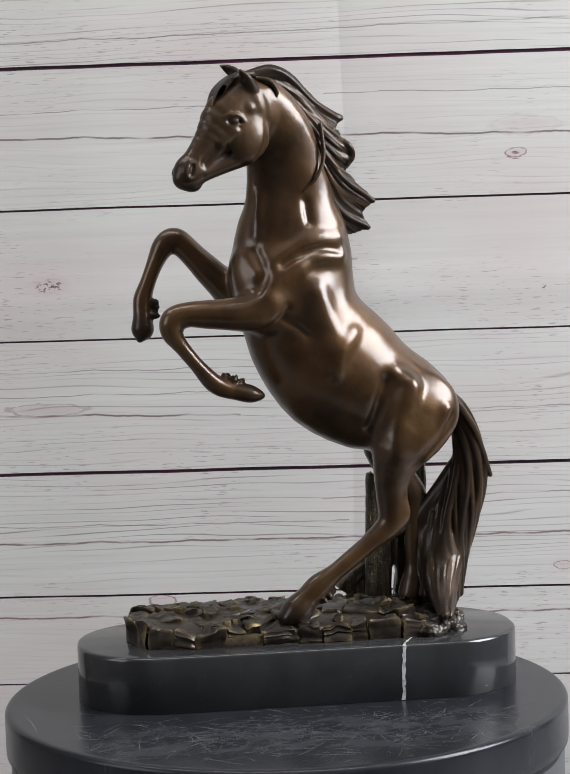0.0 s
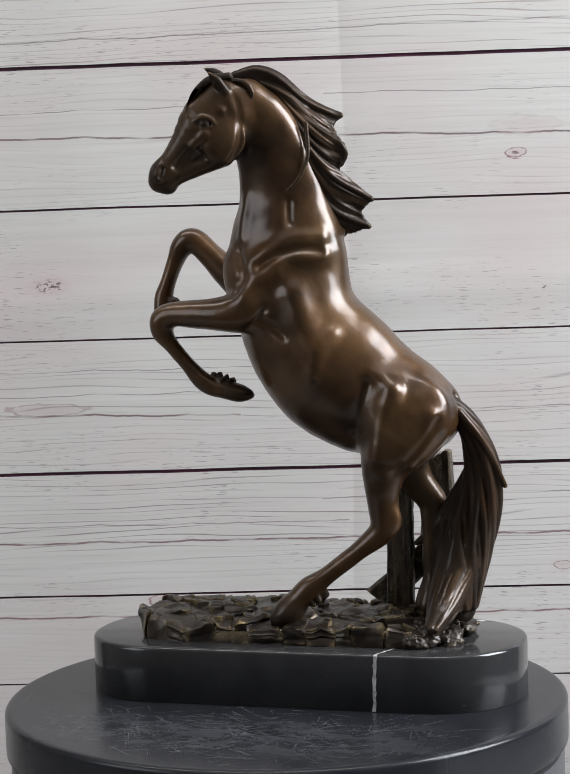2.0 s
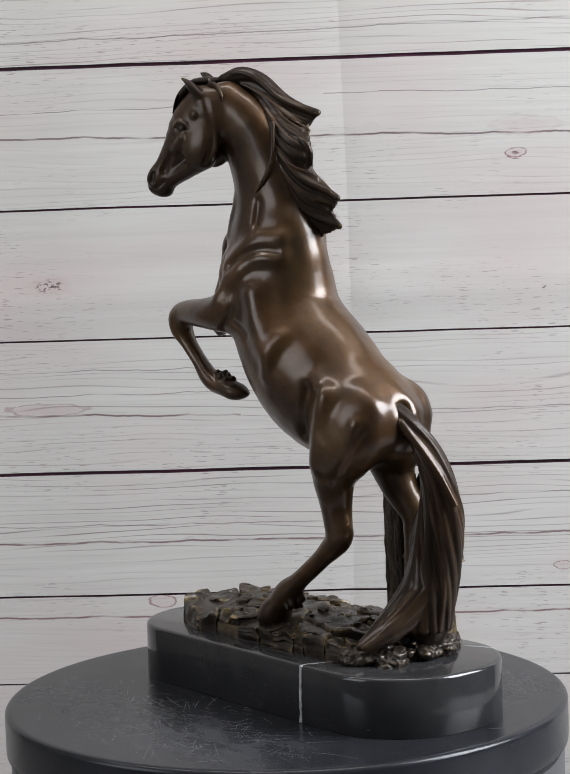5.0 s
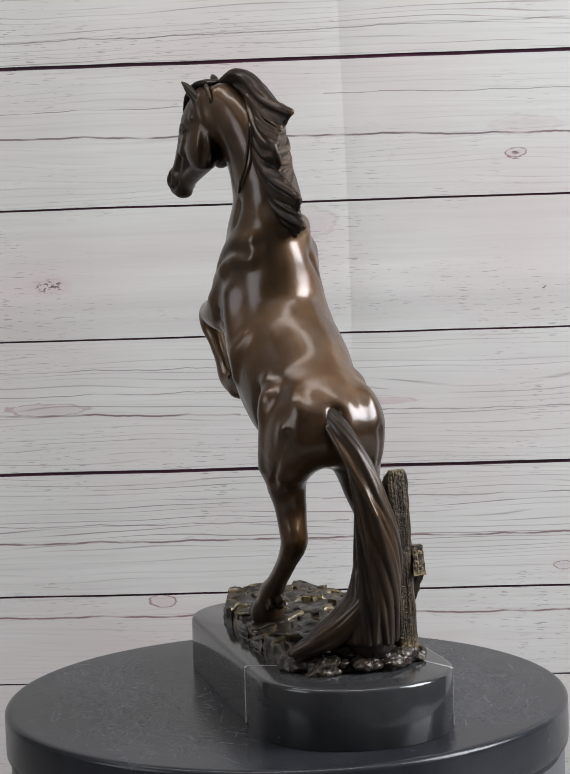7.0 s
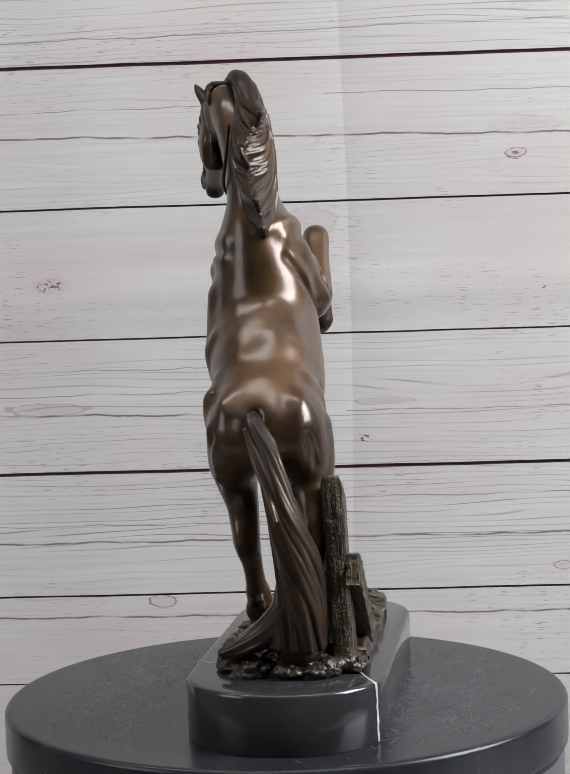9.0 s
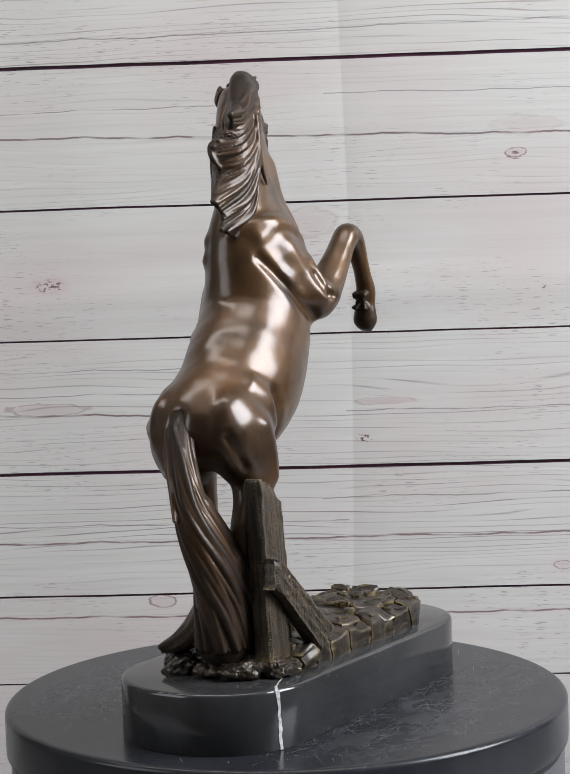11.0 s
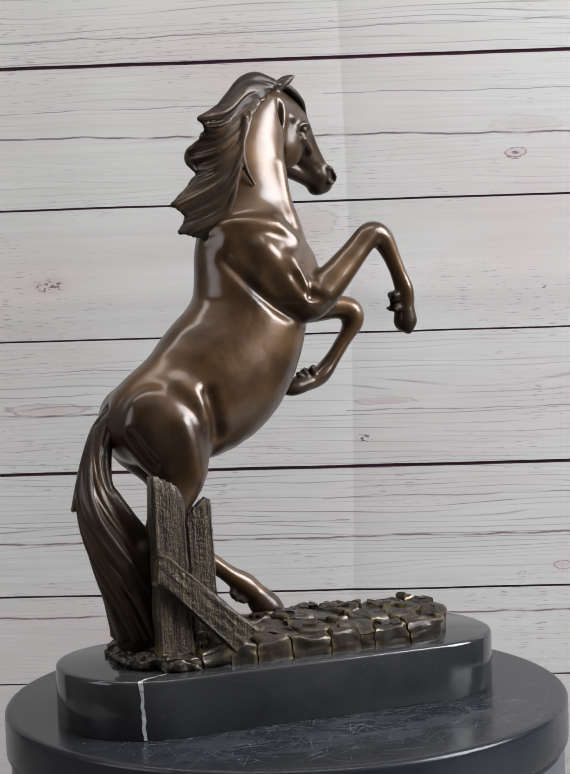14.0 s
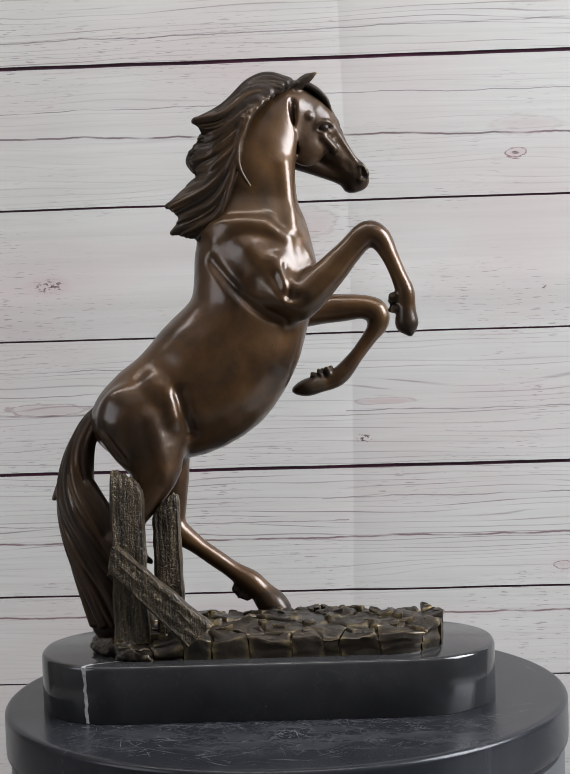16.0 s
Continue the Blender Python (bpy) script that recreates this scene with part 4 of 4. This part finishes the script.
def vein_strip(base, x0, x1, y_side, normal, top_to):
    """A white vein let into the slab: up its side, then over the top towards the middle."""
    random.seed(int(x0 * 10000))
    nx, ny = normal
    path = []
    for k in range(13):
        u = k / 12
        s = (x1 - x0) * u + random.uniform(-0.0004, 0.0004)
        path.append((x0 + s * abs(ny), y_side - s * nx, 0.0004 + (TOP - 0.0012) * u))
    corner = path[-1]
    path.append((corner[0] - nx * 0.0008, corner[1] - ny * 0.0008, TOP - 0.0002))
    for k in range(1, 9):
        u = k / 8
        path.append((corner[0] - nx * 0.0022 + (top_to[0] - corner[0]) * u + random.uniform(-0.0005, 0.0005), corner[1] - ny * 0.0022 + (top_to[1] - corner[1]) * u, TOP + 0.0002))
    bm = bmesh.new()
    rows = []
    for k, (x, y, z) in enumerate(path):
        w = (0.0010 if k < 14 else 0.0008 * (1 - (k - 14) / 12)) * random.uniform(0.7, 1.2)
        tx, ty, sink = w * abs(ny), -w * nx, 0.001 if k >= 13 else 0.0
        rows.append([bm.verts.new((x + f * tx + g * nx, y + f * ty + g * ny, z - h)) for f, g, h in ((-1, 0.00025, 0), (1, 0.00025, 0), (1, -0.001, sink), (-1, -0.001, sink))])
    for a, b in zip(rows, rows[1:]):
        for k in range(4):
            bm.faces.new((a[k], a[(k + 1) % 4], b[(k + 1) % 4], b[k]))
    bm.faces.new(rows[0])
    bm.faces.new(rows[-1])
    bmesh.ops.recalc_face_normals(bm, faces=bm.faces[:])
    part("vein", bm, VEIN, base, "white quartz vein in the black marble")


def clip_poly(poly, px, py, nx, ny):
    """Keeps the side of the line through p that n points away from."""
    out = []
    for (ax, ay), (bx, by) in zip(poly, poly[1:] + poly[:1]):
        da, db = (ax - px) * nx + (ay - py) * ny, (bx - px) * nx + (by - py) * ny
        if da <= 0:
            out.append((ax, ay))
        if (da < 0) != (db < 0) and abs(da - db) > 1e-12:
            u = da / (da - db)
            out.append((ax + (bx - ax) * u, ay + (by - ay) * u))
    return out


def stone_bm(poly, z0, z1, gap, lean, rough, strata=0.0):
    """A broken stone: upright sides with bedding ridges, a sharp worn rim and an uneven flat top."""
    cx, cy = sum(p[0] for p in poly) / len(poly), sum(p[1] for p in poly) / len(poly)
    ring = []
    for (ax, ay), (bx, by) in zip(poly, poly[1:] + poly[:1]):
        n = max(1, int(math.hypot(bx - ax, by - ay) / 0.003))
        ring += [(ax + (bx - ax) * k / n, ay + (by - ay) * k / n) for k in range(n)]
    size = max(math.hypot(x - cx, y - cy) for x, y in ring)
    bm = bmesh.new()
    rings = []
    beds = [random.uniform(-1, 1) for _ in range(12)]
    rows = [(gap - strata * beds[k] * 0.0011, k / 9) for k in range(9)] + [(gap + 0.0004, 0.95), (gap + 0.0016, 1.0), (size * 0.3, 1.0), (size * 0.6, 1.0)]
    for sink, u in rows:
        row = []
        for x, y in ring:
            d = math.hypot(x - cx, y - cy)
            f = max(0.12, (d - sink) / max(d, 1e-6))
            v = Vector((cx + (x - cx) * f, cy + (y - cy) * f, z0 + (z1 - z0) * u))
            v.z += (lean[0] * (v.x - cx) + lean[1] * (v.y - cy)) * u
            w = rough * (0.35 + 0.65 * u)
            v += Vector(noise.noise_vector(v * 240)) * w * 0.0009 + Vector(noise.noise_vector(v * 85)) * w * 0.0022
            v.z = max(v.z, z0)
            row.append(bm.verts.new(v))
        rings.append(row)
    n = len(ring)
    for a, b in zip(rings, rings[1:]):
        for k in range(n):
            bm.faces.new((a[k], a[(k + 1) % n], b[(k + 1) % n], b[k]))
    mid = bm.verts.new((cx, cy, sum(v.co.z for v in rings[-1]) / n))
    for k in range(n):
        bm.faces.new((rings[-1][k], rings[-1][(k + 1) % n], mid))
    bmesh.ops.recalc_face_normals(bm, faces=bm.faces[:])
    return bm


def mound(x, y):
    """Height of the modelled ground over the slab."""
    v = (y - CY - 0.002) / 0.0385
    u = (x - CX) / 0.1
    w = min(1.0, max(0.0, (x - 0.07) / 0.02))
    return TOP + 0.0098 - 0.0055 * w + 0.0058 * max(0.0, 1 - v * v) * (1 - 0.35 * u * u) + 0.0012 * noise.noise(Vector((x * 45, y * 45, 0.3)))


def ground(root):
    random.seed(21)
    outline = []
    for x, y in stadium(CX + 0.0005, CY + 0.002, 0.1005, 0.0385, 0.036, 10):
        w = 0.0030 * noise.noise(Vector((x * 60, y * 60, 3)))
        outline.append((x + w, y + w * 0.7))
    # core that fills the joints
    bm = bmesh.new()
    rings = []
    for fill, lift in ((0.975, None), (0.965, -0.0035), (0.9, -0.0016), (0.7, -0.0012), (0.45, -0.001), (0.2, -0.001)):
        row = []
        for x, y in outline:
            f = fill - 0.13 * min(1.0, max(0.0, (x - 0.07) / 0.02))
            px, py = CX + (x - CX) * f, CY + 0.002 + (y - CY - 0.002) * f
            row.append(bm.verts.new((px, py, TOP if lift is None else mound(px, py) + lift)))
        rings.append(row)
    n = len(outline)
    for a, b in zip(rings, rings[1:]):
        for k in range(n):
            bm.faces.new((a[k], a[(k + 1) % n], b[(k + 1) % n], b[k]))
    bm.faces.new(rings[-1])
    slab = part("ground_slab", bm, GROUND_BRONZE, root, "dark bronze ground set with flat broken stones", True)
    seeds = []
    tries = 0
    while len(seeds) < 54 and tries < 9000:
        tries += 1
        x, y = random.uniform(CX - 0.1, CX + 0.1), random.uniform(CY - 0.037, CY + 0.041)
        edge = min(abs(y - CY + 0.0365), abs(y - CY - 0.0405)) < 0.012
        need = random.uniform(0.013, 0.021) if edge else random.uniform(0.016, 0.022)
        if all(math.hypot(x - a, y - b) > need for a, b in seeds):
            seeds.append((x, y))
    for i, (sx, sy) in enumerate(seeds):
        poly = list(outline)
        for j, (ox, oy) in enumerate(seeds):
            if j != i and poly:
                poly = clip_poly(poly, (sx + ox) / 2, (sy + oy) / 2, ox - sx, oy - sy)
        if len(poly) < 3:
            continue
        area2 = abs(sum(a[0] * b[1] - b[0] * a[1] for a, b in zip(poly, poly[1:] + poly[:1])))
        if area2 < 6e-5:
            continue
        cx, cy = sum(p[0] for p in poly) / len(poly), sum(p[1] for p in poly) / len(poly)
        if cx > 0.082:
            continue
        rim = abs(cy - CY - 0.002) > 0.022 or abs(cx - CX) > 0.082
        high = mound(cx, cy) + random.uniform(-0.0012, 0.0016) - (0.0045 if cx > 0.085 else 0.0)
        lean = (random.uniform(-0.1, 0.1), -0.16 * (cy - CY - 0.002) / 0.0385 + random.uniform(-0.08, 0.08))
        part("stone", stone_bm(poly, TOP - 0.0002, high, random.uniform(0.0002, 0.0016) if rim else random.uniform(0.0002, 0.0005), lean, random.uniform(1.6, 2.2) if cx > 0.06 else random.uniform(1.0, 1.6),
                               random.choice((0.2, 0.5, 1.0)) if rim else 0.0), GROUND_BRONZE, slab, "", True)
    # chips and pebbles lying on the stones
    for k in range(44):
        x, y = random.uniform(CX - 0.092, CX + 0.07), random.uniform(CY - 0.03, CY + 0.034)
        r = random.uniform(0.0018, 0.0046)
        z = mound(x, y)
        poly = [(x + r * random.uniform(0.7, 1.3) * math.cos(a), y + r * random.uniform(0.6, 1.1) * math.sin(a)) for a in (k2 * math.pi / 3 for k2 in range(6))]
        part("pebble", stone_bm(poly, z - 0.002, z + random.uniform(0.0008, 0.0026), 0.0001, (random.uniform(-0.3, 0.3), random.uniform(-0.3, 0.3)), 0.6), GROUND_BRONZE, slab, "", True)
    # broken rubble heaped behind the stones
    pile = Clay((62, -30, 29), (116, 62, 56), 0.7)
    mx, my = CX * 1000, CY * 1000 + 2
    pile.chain([(74, my - 19, 33, 6, 12), (85, my - 15, 32, 5.5, 12), (88, my, 32, 5.5, 12), (85, my + 15, 32, 5.5, 12), (74, my + 19, 33, 6, 12)], 3, (1, 0, 0))
    rnd = random.Random(12)
    for k in range(110):
        a, d = rnd.uniform(-1.75, 1.75), rnd.uniform(0.3, 1.0) ** 0.6
        r = rnd.choice((2.6, 4.6, 6.4, 8.5)) * rnd.uniform(0.8, 1.2)
        ex, ey = 66 + 39 * abs(math.cos(a)) ** 0.7 * math.copysign(1, math.cos(a)) * d, my + 34.5 * math.sin(a) * d
        ez = 41.5 - 6.0 * d ** 6 + rnd.uniform(-2.0, 1.6) - 0.35 * r
        pile.lump((ex, ey, ez), (r, r * rnd.uniform(0.7, 1.2), r * rnd.uniform(0.4, 0.6)), rnd.choice((0.2, 0.3, 0.8)), (rnd.uniform(-25, 25), rnd.uniform(-25, 25), rnd.uniform(0, 180)))
    for k in range(40):
        a = rnd.uniform(-1.75, 1.75)
        pile.chain([(66 + 37 * math.cos(a), my + 36 * math.sin(a), 32, 0.9, 0.9), (66 + 33 * math.cos(a + 0.08), my + 32 * math.sin(a + 0.08), 42, 0.7, 0.7)], 0.8, cut=True)
    heap = skin("rubble", (pile,), GROUND_BRONZE)
    for v in heap.data.vertices:
        q = v.co * 1.0
        v.co = q + Vector(noise.noise_vector(q * 190)) * 0.0012 + Vector(noise.noise_vector(q * 520)) * 0.0007
        v.co.z = max(v.co.z, TOP - 0.0002)
    heap.parent = slab
    tagged(heap, "rough rubble heaped at the end of the bronze ground")
    return slab


def board_bm(corners, thick, seed, cuts=14):
    """A weathered board: its face outline (four corners, x and z) cut into strips along the grain, with ragged ends."""
    rnd = random.Random(seed)
    (ax, az), (bx, bz), (cx, cz), (dx, dz) = corners
    bm = bmesh.new()
    cols, rows = 16, cuts + 6
    front, back = [], []
    for i in range(rows + 1):
        v = i / rows
        fr, br = [], []
        for j in range(cols + 1):
            u = j / cols
            x = (ax + (bx - ax) * u) * (1 - v) + (dx + (cx - dx) * u) * v
            z = (az + (bz - az) * u) * (1 - v) + (dz + (cz - dz) * u) * v
            if i == rows:
                z += rnd.uniform(-0.0009, 0.0007) - 0.0035 * (2 * u - 1) ** 4
            if j in (0, cols):
                x += 0.0011 * noise.noise(Vector((x * 90, z * 110, seed)))
            ridge = 0.0006 * noise.noise(Vector((u * 9, v * 2.5, seed))) + 0.0009 * noise.noise(Vector((x * 260, z * 260, seed)))
            edge = -0.0013 if j in (0, cols) or i == rows else 0.0
            fr.append(bm.verts.new((x, thick / 2 + ridge + edge, z)))
            br.append(bm.verts.new((x, -thick / 2 - ridge - edge, z)))
        front.append(fr)
        back.append(br)
    for i in range(rows):
        for j in range(cols):
            bm.faces.new((front[i][j], front[i + 1][j], front[i + 1][j + 1], front[i][j + 1]))
            bm.faces.new((back[i][j], back[i][j + 1], back[i + 1][j + 1], back[i + 1][j]))
        bm.faces.new((front[i][0], back[i][0], back[i + 1][0], front[i + 1][0]))
        bm.faces.new((front[i][cols], front[i + 1][cols], back[i + 1][cols], back[i][cols]))
    for j in range(cols):
        bm.faces.new((front[0][j], front[0][j + 1], back[0][j + 1], back[0][j]))
        bm.faces.new((front[rows][j], back[rows][j], back[rows][j + 1], front[rows][j + 1]))
    bmesh.ops.recalc_face_normals(bm, faces=bm.faces[:])
    return bm


def fence(root):
    f = part("fence", board_bm([(0.0915, 0.040), (0.0725, 0.040), (0.0740, 0.1265), (0.0920, 0.1375)], 0.0105, 3), BOARD_BRONZE, root, "broken weathered fence boards in dark bronze", True)
    f.matrix_local = pose(0, 0.0460, 0, 2.5, 0, 0)
    second = part("fence_board", board_bm([(0.0690, 0.040), (0.0530, 0.040), (0.0555, 0.1235), (0.0700, 0.1110)], 0.0075, 8), BOARD_BRONZE, f, "", True)
    second.matrix_local = pose(0, -0.0055, 0, 0, 0, -3)
    plank = part("fence_plank", board_bm([(0.0375, 0.0500), (0.0515, 0.0385), (0.0935, 0.0815), (0.0905, 0.0965)], 0.0085, 15), BOARD_BRONZE, f, "broken plank leaning across the boards", True)
    plank.matrix_local = pose(0, 0.0065, 0, -1, 0, 0)
    for x, z in ((0.0795, 0.0820), (0.0600, 0.0630)):
        bm = bmesh.new()
        bmesh.ops.create_uvsphere(bm, u_segments=12, v_segments=6, radius=0.0021, matrix=Matrix.LocRotScale((x, 0.0032, z), None, (1, 0.6, 1.3)))
        part("nail", bm, GROUND_BRONZE, plank, "round nail head", True)


base = marble_base(sculpture_root)
vein_strip(base, 0.0616, 0.0625, CY - 0.0526, (0.0, -1.0), (0.0700, -0.024))
vein_strip(base, 0.1062, 0.1075, 0.0628, (0.384, 0.923), (0.0800, 0.051))
ground(sculpture_root)
fence(sculpture_root)


def motions():
    walk(sculpture_root, [(t, pose(0, 0, 0, 0, 0, a)) for t, a in TURN])
    walk(platter, [(t, pose(0, 0, 0, 0, 0, a)) for t, a in TURN])


motions()
